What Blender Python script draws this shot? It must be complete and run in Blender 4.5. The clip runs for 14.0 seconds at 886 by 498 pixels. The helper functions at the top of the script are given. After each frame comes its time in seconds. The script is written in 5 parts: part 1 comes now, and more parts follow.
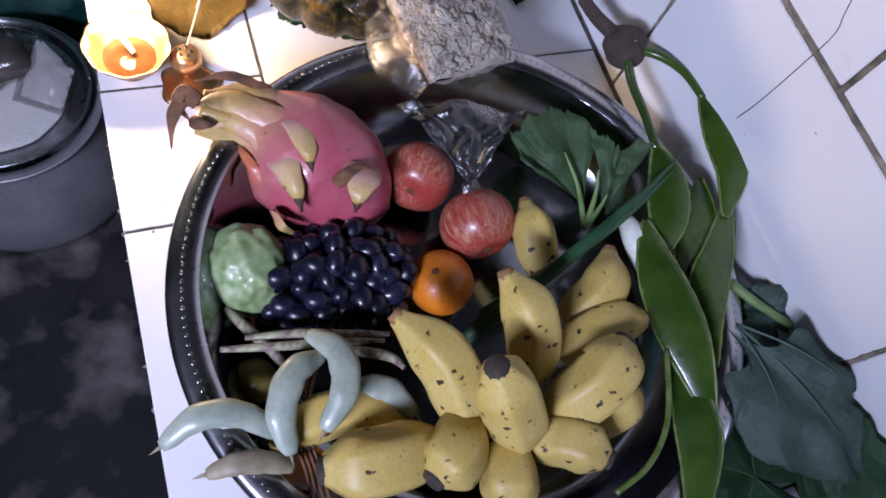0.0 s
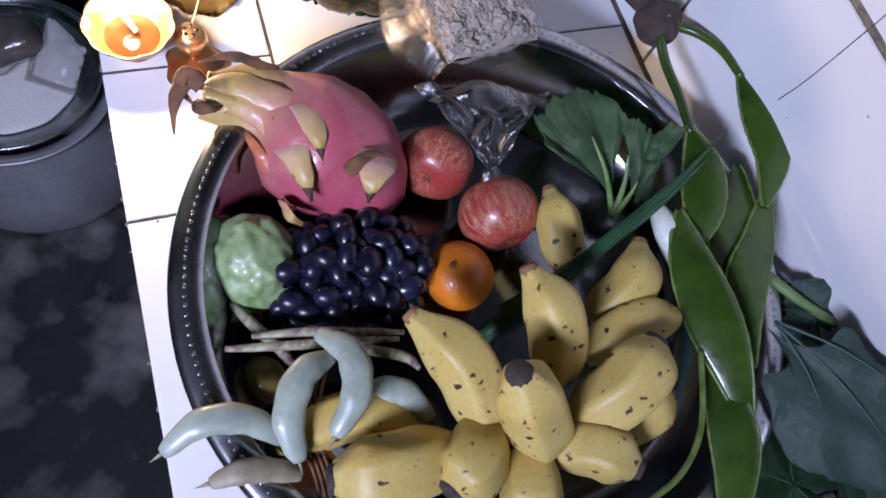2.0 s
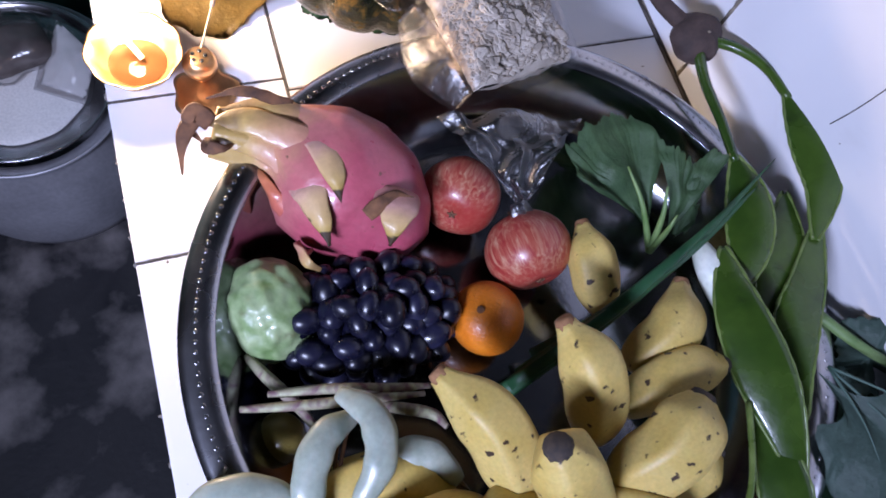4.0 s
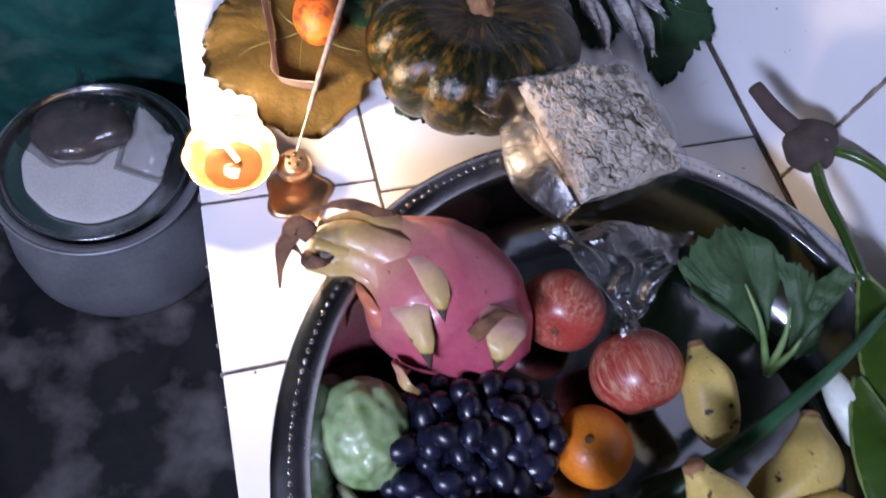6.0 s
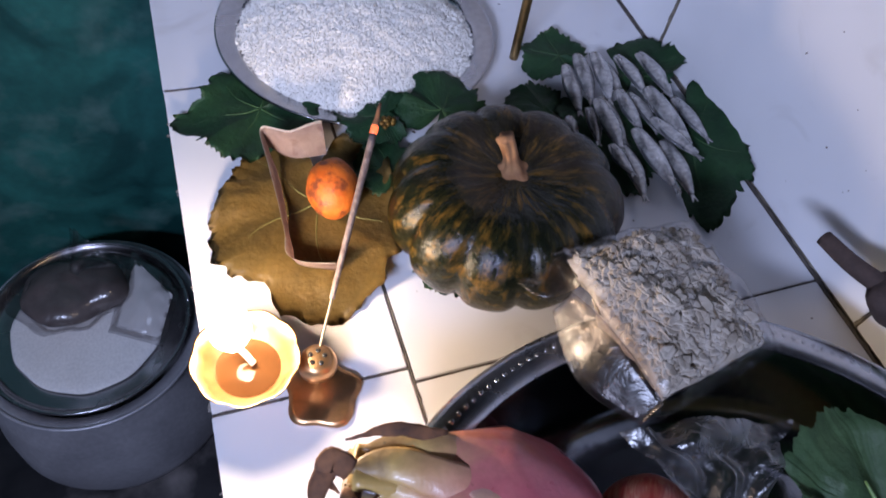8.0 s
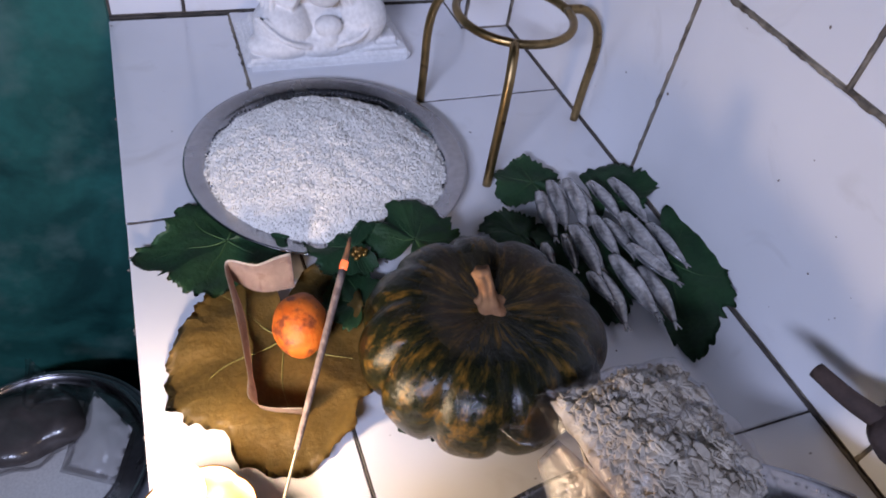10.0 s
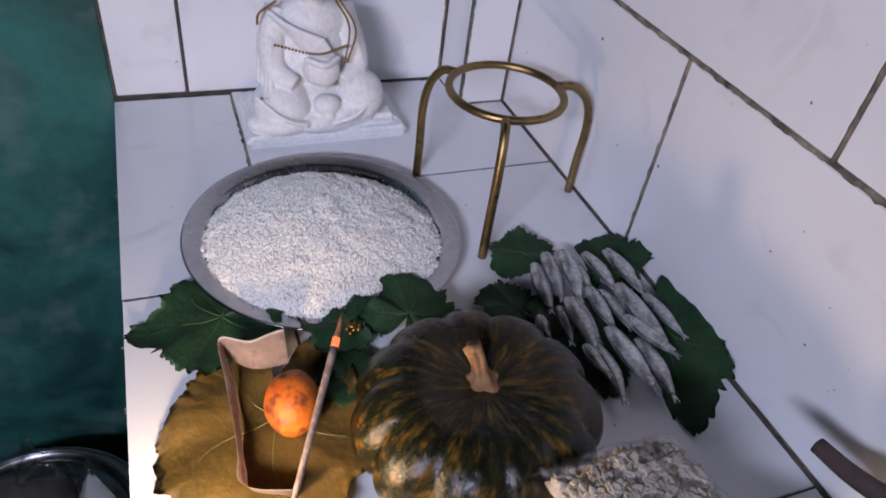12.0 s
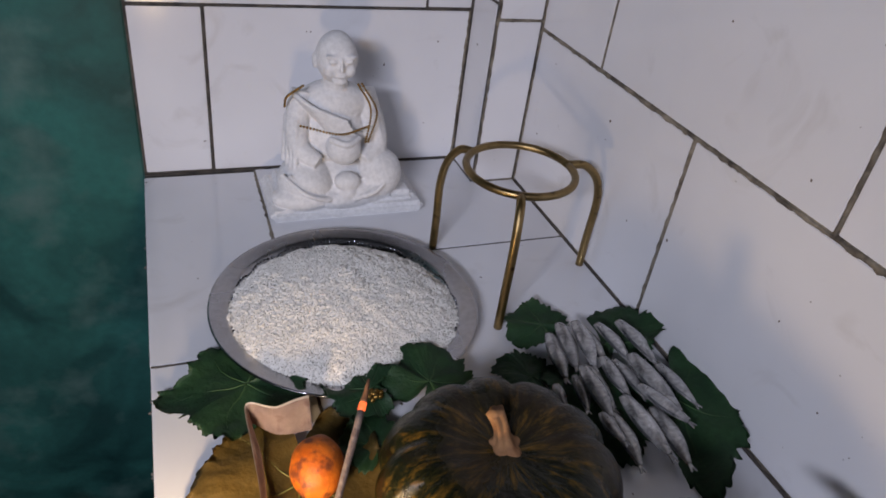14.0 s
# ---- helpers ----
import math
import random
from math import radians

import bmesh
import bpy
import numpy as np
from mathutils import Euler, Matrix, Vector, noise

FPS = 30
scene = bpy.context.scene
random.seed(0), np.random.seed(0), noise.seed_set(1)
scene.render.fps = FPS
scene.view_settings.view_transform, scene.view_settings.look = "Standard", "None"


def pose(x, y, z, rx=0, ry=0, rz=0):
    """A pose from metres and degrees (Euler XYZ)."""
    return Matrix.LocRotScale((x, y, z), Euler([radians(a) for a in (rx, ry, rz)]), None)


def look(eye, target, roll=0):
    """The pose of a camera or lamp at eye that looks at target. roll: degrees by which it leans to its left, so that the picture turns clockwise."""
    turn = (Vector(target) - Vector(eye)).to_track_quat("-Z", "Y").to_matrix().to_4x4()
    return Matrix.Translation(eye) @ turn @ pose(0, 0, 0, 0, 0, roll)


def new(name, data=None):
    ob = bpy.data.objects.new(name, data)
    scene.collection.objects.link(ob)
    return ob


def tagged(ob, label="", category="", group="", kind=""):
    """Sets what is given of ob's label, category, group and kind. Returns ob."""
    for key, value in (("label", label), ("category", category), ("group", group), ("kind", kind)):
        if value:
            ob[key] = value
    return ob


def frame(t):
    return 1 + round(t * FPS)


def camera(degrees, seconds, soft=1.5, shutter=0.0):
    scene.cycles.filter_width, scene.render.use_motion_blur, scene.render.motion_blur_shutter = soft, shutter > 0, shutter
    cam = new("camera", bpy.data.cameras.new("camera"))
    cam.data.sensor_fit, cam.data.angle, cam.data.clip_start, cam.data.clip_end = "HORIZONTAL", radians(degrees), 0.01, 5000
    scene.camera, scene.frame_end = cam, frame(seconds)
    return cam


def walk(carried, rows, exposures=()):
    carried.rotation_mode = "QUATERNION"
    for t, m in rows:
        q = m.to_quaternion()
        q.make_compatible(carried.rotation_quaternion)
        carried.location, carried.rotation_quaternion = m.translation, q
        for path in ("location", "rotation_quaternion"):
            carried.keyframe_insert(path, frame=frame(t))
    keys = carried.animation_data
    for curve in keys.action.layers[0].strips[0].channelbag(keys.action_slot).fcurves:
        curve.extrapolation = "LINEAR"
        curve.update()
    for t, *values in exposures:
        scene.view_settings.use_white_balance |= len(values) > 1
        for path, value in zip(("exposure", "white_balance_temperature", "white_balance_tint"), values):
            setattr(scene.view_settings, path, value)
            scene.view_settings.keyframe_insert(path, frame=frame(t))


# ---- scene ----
cam = camera(64.5, 14.0, soft=1.7, shutter=0.5)
PATH = [
    (0, (0.072, 0.092, 0.688), (0.736, 0.751, -1.08), 30.2),
    (0.5, (0.073, 0.09, 0.684), (0.733, 0.742, -1.088), 30.3),
    (1, (0.075, 0.088, 0.678), (0.731, 0.727, -1.101), 30.6),
    (1.5, (0.082, 0.104, 0.672), (0.694, 0.727, -1.128), 29.6),
    (2, (0.089, 0.117, 0.658), (0.688, 0.734, -1.148), 29.4),
    (4.3, (0.102, 0.182, 0.634), (0.632, 0.776, -1.201), 26.6),
    (4.5, (0.101, 0.184, 0.631), (0.614, 0.815, -1.196), 24.9),
    (5, (0.092, 0.197, 0.62), (0.586, 0.853, -1.204), 24.1),
    (5.5, (0.078, 0.215, 0.619), (0.546, 0.939, -1.186), 20.8),
    (6, (0.072, 0.241, 0.616), (0.539, 1.031, -1.161), 18.0),
    (6.5, (0.07, 0.282, 0.599), (0.522, 1.128, -1.156), 14.8),
    (7, (0.071, 0.313, 0.588), (0.552, 1.219, -1.129), 13.6),
    (7.5, (0.068, 0.34, 0.577), (0.586, 1.303, -1.098), 12.9),
    (8, (0.066, 0.352, 0.577), (0.6, 1.39, -1.047), 11.2),
    (8.5, (0.075, 0.367, 0.571), (0.632, 1.458, -1.01), 10.4),
    (8.7, (0.076, 0.374, 0.568), (0.655, 1.486, -0.991), 10.3),
    (11, (0.085, 0.387, 0.567), (0.75, 1.706, -0.782), 9.9),
    (11.5, (0.087, 0.386, 0.576), (0.751, 1.723, -0.754), 9.2),
    (12, (0.093, 0.386, 0.576), (0.759, 1.77, -0.705), 8.6),
    (12.5, (0.09, 0.38, 0.583), (0.773, 1.831, -0.613), 8.4),
    (13, (0.086, 0.371, 0.582), (0.779, 1.877, -0.537), 8.1),
    (13.5, (0.074, 0.373, 0.587), (0.767, 1.886, -0.523), 8.1),
    (14, (0.064, 0.365, 0.587), (0.749, 1.883, -0.521), 8.0),
]
EXPOSURES = [(0.0, 0.08, 6300, 14), (2.0, 0.15, 6200, 14), (4.5, 0.36, 6000, 15), (6.5, 0.05, 6050, 13), (8.5, -0.32, 5850, 11), (11.0, -0.36, 6450, 12), (12.5, -0.45, 6900, 11), (13.0, -0.55, 7100, 8), (14.0, -0.66, 7350, 6)]
walk(cam, [(t, look(eye, target, roll)) for t, eye, target, roll in PATH], EXPOSURES)

# ---- world and light: a closed room lit by one cool lamp and the oil lamp's flame ----
w = bpy.data.worlds.new("world")
scene.world = w
w.use_nodes = True
w.node_tree.nodes["Background"].inputs[0].default_value = (0.55, 0.65, 0.9, 1)
w.node_tree.nodes["Background"].inputs[1].default_value = 0.02


def area(name, eye, target, size, power, colour):
    lamp = bpy.data.lights.new(name, "AREA")
    lamp.shape, lamp.size, lamp.size_y = "RECTANGLE", size[0], size[1]
    lamp.energy, lamp.color, lamp.spread = power, colour, radians(100)
    ob = new(name, lamp)
    ob.matrix_world = look(eye, target)
    return ob


area("room_lamp", (-0.85, -0.50, 1.08), (0.25, 1.15, 0.0), (0.60, 0.16), 17, (0.655, 0.71, 1.0))
FLAME = Vector((0.043, 0.640, 0.075))
fl = bpy.data.lights.new("flame_light", "POINT")
fl.energy, fl.color, fl.shadow_soft_size = 3.1, (1.0, 0.70, 0.47), 0.016
new("flame_light", fl).location = FLAME + Vector((0, 0, 0.02))


# ---- materials ----
def nodes(name):
    m = bpy.data.materials.new(name)
    m.use_nodes = True
    nt = m.node_tree
    return m, nt, nt.nodes["Principled BSDF"]


def ramp(nt, fac, stops):
    r = nt.nodes.new("ShaderNodeValToRGB")
    el = r.color_ramp.elements
    while len(el) < len(stops):
        el.new(0.5)
    for e, (p, c) in zip(el, stops):
        e.position, e.color = p, (*c, 1)
    nt.links.new(fac, r.inputs[0])
    return r.outputs[0]


def noise_tex(nt, scale, detail=4, stretch=(1, 1, 1), coord="Object", distort=0.0):
    tc = nt.nodes.new("ShaderNodeTexCoord")
    mp = nt.nodes.new("ShaderNodeMapping")
    mp.inputs["Scale"].default_value = stretch
    nt.links.new(tc.outputs[coord], mp.inputs[0])
    n = nt.nodes.new("ShaderNodeTexNoise")
    n.inputs["Scale"].default_value, n.inputs["Detail"].default_value = scale, detail
    n.inputs["Distortion"].default_value = distort
    nt.links.new(mp.outputs[0], n.inputs["Vector"])
    return n.outputs["Fac"]


def mixc(nt, fac, a, b, blend="MIX"):
    m = nt.nodes.new("ShaderNodeMix")
    m.data_type, m.blend_type = "RGBA", blend
    for sock, v in ((m.inputs[0], fac), (m.inputs[6], a), (m.inputs[7], b)):
        if isinstance(v, (int, float)):
            sock.default_value = v
        elif isinstance(v, tuple):
            sock.default_value = (*v, 1)
        else:
            nt.links.new(v, sock)
    return m.outputs[2]


def bump(nt, b, height, strength, dist=0.002):
    n = nt.nodes.new("ShaderNodeBump")
    n.inputs["Strength"].default_value, n.inputs["Distance"].default_value = strength, dist
    nt.links.new(height, n.inputs["Height"])
    nt.links.new(n.outputs[0], b.inputs["Normal"])


def surface(name, c1, c2, scale=30, rough=0.5, metal=0.0, fine=200, relief=0.15, spots=None, spot_scale=60, spot_at=0.62,
            stretch=(1, 1, 1), vary=0.0, coat=0.0, rough2=None, sss=0.0, distort=0.3, spot_soft=0.05):
    """Two-scale mottled surface: c1 to c2 in broad patches, fine grain in colour and relief, optional dark spots."""
    m, nt, b = nodes(name)
    big = noise_tex(nt, scale, 5, stretch, distort=distort)
    col = ramp(nt, big, [(0.32, c1), (0.68, c2)])
    grain = noise_tex(nt, fine, 3, stretch)
    col = mixc(nt, 0.35, col, ramp(nt, grain, [(0.3, (0.55, 0.55, 0.55)), (0.7, (1, 1, 1))]), "MULTIPLY")
    if spots:
        sp = noise_tex(nt, spot_scale, 2 if spot_soft < 0.1 else 6)
        col = mixc(nt, ramp(nt, sp, [(spot_at, (0, 0, 0)), (spot_at + spot_soft, (1, 1, 1))]), col, spots)
    if vary:
        oi = nt.nodes.new("ShaderNodeObjectInfo")
        k = 1 - vary
        col = mixc(nt, 1.0, col, ramp(nt, oi.outputs["Random"], [(0, (k, k, k)), (1, (1, 1, 1))]), "MULTIPLY")
    nt.links.new(col, b.inputs["Base Color"])
    b.inputs["Metallic"].default_value = metal
    r2 = rough2 if rough2 is not None else min(1, rough * 1.5)
    nt.links.new(ramp(nt, big, [(0.3, (rough,) * 3), (0.7, (r2,) * 3)]), b.inputs["Roughness"])
    b.inputs["Coat Weight"].default_value = coat
    b.inputs["Coat Roughness"].default_value = 0.08
    if sss:
        b.inputs["Subsurface Weight"].default_value = sss
        b.inputs["Subsurface Scale"].default_value = 0.004
    if relief:
        bump(nt, b, grain, relief)
    return m


def film_material(name, tint, gloss, rough=0.08, wrinkle=60):
    """Thin clear plastic: mostly transparent, with wrinkled gloss."""
    m, nt, b = nodes(name)
    nt.nodes.remove(b)
    out = nt.nodes["Material Output"]
    tr, gl, mx = (nt.nodes.new(n) for n in ("ShaderNodeBsdfTransparent", "ShaderNodeBsdfGlossy", "ShaderNodeMixShader"))
    tr.inputs[0].default_value = (*tint, 1)
    gl.inputs["Roughness"].default_value = rough
    n = noise_tex(nt, wrinkle, 3, distort=1.0)
    bp = nt.nodes.new("ShaderNodeBump")
    bp.inputs["Strength"].default_value, bp.inputs["Distance"].default_value = 0.45, 0.004
    nt.links.new(n, bp.inputs["Height"])
    nt.links.new(bp.outputs[0], gl.inputs["Normal"])
    fr = nt.nodes.new("ShaderNodeFresnel")
    fr.inputs[0].default_value = 1.28
    nt.links.new(bp.outputs[0], fr.inputs["Normal"])
    ad = nt.nodes.new("ShaderNodeMath")
    ad.operation = "MULTIPLY_ADD"
    ad.inputs[1].default_value, ad.inputs[2].default_value = 0.18, gloss
    nt.links.new(fr.outputs[0], ad.inputs[0])
    nt.links.new(ad.outputs[0], mx.inputs[0])
    nt.links.new(tr.outputs[0], mx.inputs[1])
    nt.links.new(gl.outputs[0], mx.inputs[2])
    nt.links.new(mx.outputs[0], out.inputs[0])
    return m


def glow(name, colour, strength):
    m, nt, b = nodes(name)
    b.inputs["Base Color"].default_value = (0, 0, 0, 1)
    b.inputs["Emission Color"].default_value = (*colour, 1)
    b.inputs["Emission Strength"].default_value = strength
    return m


def tile_material():
    """Glazed white tile: even glaze, faint cloudiness, a few small chips and dirt specks."""
    m, nt, b = nodes("white_tile")
    cloud = noise_tex(nt, 5, 3)
    col = ramp(nt, cloud, [(0.3, (0.70, 0.70, 0.72)), (0.7, (0.77, 0.77, 0.785))])
    speck = noise_tex(nt, 85, 1)
    col = mixc(nt, ramp(nt, speck, [(0.795, (0, 0, 0)), (0.82, (1, 1, 1))]), col, (0.16, 0.13, 0.11))
    smear = noise_tex(nt, 11, 5, distort=1.2)
    col = mixc(nt, ramp(nt, smear, [(0.60, (0, 0, 0)), (0.80, (0.45, 0.45, 0.45))]), col, (0.52, 0.50, 0.48))
    nt.links.new(col, b.inputs["Base Color"])
    nt.links.new(ramp(nt, smear, [(0.35, (0.05,) * 3), (0.75, (0.24,) * 3)]), b.inputs["Roughness"])
    bump(nt, b, cloud, 0.05, 0.004)
    return m


TILE = tile_material()
GROUT = surface("dark_grout", (0.035, 0.032, 0.03), (0.13, 0.11, 0.09), 40, 0.85, 0, 260, 0.5)
GRIME = surface("brown_grout", (0.06, 0.05, 0.04), (0.30, 0.26, 0.20), 45, 0.9, 0, 220, 0.6)
GREEN = surface("green_paint", (0.006, 0.045, 0.042), (0.024, 0.15, 0.125), 5, 0.5, 0, 60, 0.4, (0.085, 0.17, 0.15), 11, 0.54, distort=1.0, spot_soft=0.25)
# near-black tone for the added unseen walls and ceiling, to keep reflections dark
DARK_SHELL = surface("dark_unseen_shell", (0.02, 0.022, 0.022), (0.035, 0.036, 0.036), 3, 0.8)
FLOOR = surface("black_floor", (0.010, 0.010, 0.013), (0.03, 0.029, 0.031), 7, 0.5, 0, 70, 0.4, (0.22, 0.20, 0.19), 6, 0.50, distort=0.8, spot_soft=0.18)
CEMENT = surface("cement", (0.10, 0.09, 0.08), (0.22, 0.2, 0.18), 12, 0.9, 0, 120, 0.6)
STEEL = surface("steel", (0.20, 0.208, 0.225), (0.28, 0.29, 0.31), 9, 0.07, 1.0, 120, 0.03, rough2=0.17)
STEEL_DULL = surface("dull_steel", (0.42, 0.42, 0.44), (0.56, 0.56, 0.58), 10, 0.20, 1.0, 120, 0.03, rough2=0.32)
ALU = surface("pot_metal", (0.42, 0.42, 0.45), (0.55, 0.55, 0.58), 9, 0.4, 0.5, 100, 0.06, rough2=0.55)
BRASS = surface("brass", (0.24, 0.165, 0.07), (0.36, 0.255, 0.12), 25, 0.30, 1.0, 140, 0.05, (0.09, 0.06, 0.03), 40, 0.64, rough2=0.48)
COPPER = surface("polished_brass", (0.66, 0.38, 0.17), (0.80, 0.50, 0.27), 25, 0.30, 1.0, 140, 0.05, rough2=0.4)
BANANA = surface("banana_skin", (0.56, 0.40, 0.095), (0.66, 0.51, 0.17), 18, 0.42, 0, 300, 0.10, (0.05, 0.028, 0.014), 95, 0.650, vary=0.15, sss=0.08)
BANANA_END = surface("banana_end", (0.02, 0.016, 0.014), (0.07, 0.05, 0.035), 200, 0.7)
GRAPE = surface("grape_skin", (0.003, 0.003, 0.010), (0.022, 0.022, 0.052), 55, 0.20, 0, 300, 0.03, vary=0.6, rough2=0.46)
FISH_BACK = surface("fish_back", (0.05, 0.055, 0.06), (0.12, 0.12, 0.125), 60, 0.25, 0.3)
DRY = surface("dried_brown", (0.06, 0.027, 0.014), (0.22, 0.10, 0.045), 70, 0.7, 0, 200, 0.3)
ORANGE = surface("orange_peel", (0.66, 0.17, 0.008), (0.74, 0.23, 0.012), 30, 0.35, 0, 420, 0.35, coat=0.15)
ARECA = surface("areca_skin", (0.46, 0.085, 0.005), (0.62, 0.16, 0.010), 60, 0.5, 0, 260, 0.35, (0.16, 0.035, 0.008), 75, 0.52, spot_soft=0.12)
CUSTARD = surface("green_knobbly_skin", (0.14, 0.23, 0.075), (0.34, 0.42, 0.22), 55, 0.36, 0, 130, 0.3, (0.10, 0.10, 0.04), 40, 0.60, coat=0.3, spot_soft=0.12)
BEAN = surface("pale_bean", (0.31, 0.365, 0.29), (0.44, 0.485, 0.395), 40, 0.32, 0, 200, 0.06, vary=0.2, sss=0.08, coat=0.2)
BEAN_TAN = surface("tan_bean", (0.24, 0.20, 0.13), (0.36, 0.30, 0.20), 30, 0.45, 0, 200, 0.15)
STREAK = surface("streaked_pod", (0.40, 0.42, 0.24), (0.14, 0.06, 0.08), 60, 0.5, 0, 220, 0.15, stretch=(1, 1, 1), distort=1.5)
FIG = surface("olive_brown_skin", (0.17, 0.13, 0.03), (0.29, 0.22, 0.065), 30, 0.25, 0, 200, 0.08)
POD = surface("glossy_pod", (0.022, 0.052, 0.007), (0.055, 0.104, 0.012), 14, 0.2, 0, 120, 0.15, (0.012, 0.022, 0.006), 24, 0.62, coat=0.3, rough2=0.34, spot_soft=0.12)
SEAM = surface("pod_seam", (0.09, 0.14, 0.03), (0.16, 0.22, 0.06), 60, 0.25)
WOOD = surface("brown_stalk", (0.035, 0.022, 0.018), (0.085, 0.055, 0.045), 50, 0.75, 0, 240, 0.5)
GREENSTEM = surface("green_stem", (0.10, 0.19, 0.05), (0.22, 0.32, 0.12), 30, 0.4)
SCALLION = surface("scallion_leaf", (0.012, 0.05, 0.02), (0.03, 0.10, 0.04), 30, 0.3, 0, 160, 0.1)
ONION = surface("white_bulb", (0.55, 0.62, 0.5), (0.72, 0.76, 0.68), 30, 0.3)
FLAKES = surface("flattened_rice", (0.34, 0.29, 0.225), (0.56, 0.50, 0.41), 70, 0.8, 0, 200, 0.4)
RICE = surface("raw_rice", (0.78, 0.745, 0.68), (0.85, 0.82, 0.76), 180, 0.55, 0, 500, 0.03)
PLASTERWHITE = surface("white_plaster", (0.72, 0.715, 0.71), (0.80, 0.795, 0.79), 14, 0.7, 0, 160, 0.05)
GOLD = surface("gold_chain", (0.24, 0.13, 0.03), (0.42, 0.25, 0.07), 60, 0.3, 1.0)
FISH = surface("fish_skin", (0.17, 0.165, 0.165), (0.66, 0.645, 0.63), 75, 0.07, 0.35, 320, 0.25, vary=0.25, coat=0.8, rough2=0.2, distort=0.6)
EYE_WHITE = surface("fish_eye", (0.5, 0.5, 0.48), (0.6, 0.6, 0.58), 60, 0.2)
BLACK = surface("black_pupil", (0.01, 0.01, 0.01), (0.02, 0.02, 0.02), 60, 0.2)
NOTE = surface("banknote", (0.42, 0.28, 0.23), (0.52, 0.38, 0.31), 50, 0.7, 0, 140, 0.1, (0.32, 0.19, 0.16), 60, 0.60, spot_soft=0.1)
PAPER = surface("note_margin", (0.66, 0.60, 0.53), (0.72, 0.67, 0.60), 40, 0.75)
INCENSE = surface("incense_paste", (0.14, 0.10, 0.085), (0.26, 0.20, 0.175), 150, 0.95, 0, 400, 0.6)
EMBER = glow("ember", (1.0, 0.16, 0.05), 2.5)
FIRE = glow("flame", (1.0, 0.78, 0.48), 48)
OIL = surface("lamp_oil", (0.05, 0.022, 0.008), (0.08, 0.035, 0.012), 20, 0.05, 0, 60, 0.0)
BAG = film_material("clear_plastic", (0.90, 0.90, 0.91), 0.012, 0.26, 40)
BAG_SHEEN = film_material("thick_plastic", (0.86, 0.85, 0.85), 0.09, 0.24, 40)
BAG_DARK = film_material("crumpled_plastic", (0.60, 0.60, 0.66), 0.16, 0.36, 90)
BAG_SEAL = film_material("folded_plastic", (0.86, 0.82, 0.80), 0.06, 0.34, 55)
WHITECLOTH = surface("white_powder", (0.74, 0.73, 0.71), (0.82, 0.81, 0.79), 12, 0.8)
DARKFILL = surface("dark_contents", (0.10, 0.085, 0.08), (0.17, 0.14, 0.13), 25, 0.5)


def leaf_material(name, c1, c2, scale=18):
    m, nt, b = nodes(name)
    big = noise_tex(nt, scale, 5, distort=0.6)
    fine = noise_tex(nt, 170, 4)
    col = ramp(nt, big, [(0.3, c1), (0.7, c2)])
    col = mixc(nt, 0.4, col, ramp(nt, fine, [(0.3, (0.5, 0.5, 0.5)), (0.7, (1, 1, 1))]), "MULTIPLY")
    nt.links.new(col, b.inputs["Base Color"])
    b.inputs["Roughness"].default_value = 0.55
    b.inputs["Transmission Weight"].default_value = 0.0
    bump(nt, b, fine, 0.6)
    return m


LEAF = leaf_material("pumpkin_leaf", (0.020, 0.066, 0.028), (0.045, 0.125, 0.048))
# green leaf with the flame's warm yellow light put into its base colour
LEAF_FLAMELIT = leaf_material("flamelit_leaf", (0.13, 0.088, 0.022), (0.29, 0.175, 0.040), 11)
LEAF_GREY = leaf_material("blue_green_leaf", (0.075, 0.130, 0.100), (0.115, 0.180, 0.145), 10)
LEAF_FRESH = leaf_material("fresh_green_leaf", (0.052, 0.115, 0.045), (0.108, 0.195, 0.080))
VEIN = surface("leaf_vein", (0.03, 0.085, 0.025), (0.055, 0.12, 0.04), 60, 0.5)


def apple_material():
    m, nt, b = nodes("apple_skin")
    streak = noise_tex(nt, 85, 5, (3.4, 3.4, 0.30), distort=0.9)
    blush = noise_tex(nt, 14, 3)
    col = ramp(nt, streak, [(0.34, (0.26, 0.026, 0.022)), (0.50, (0.33, 0.085, 0.052)), (0.72, (0.46, 0.25, 0.155))])
    col = mixc(nt, ramp(nt, blush, [(0.44, (0, 0, 0)), (0.66, (0.85, 0.85, 0.85))]), col, (0.30, 0.030, 0.024))
    nt.links.new(col, b.inputs["Base Color"])
    b.inputs["Roughness"].default_value = 0.36
    b.inputs["Coat Weight"].default_value = 0.15
    bump(nt, b, streak, 0.05)
    return m


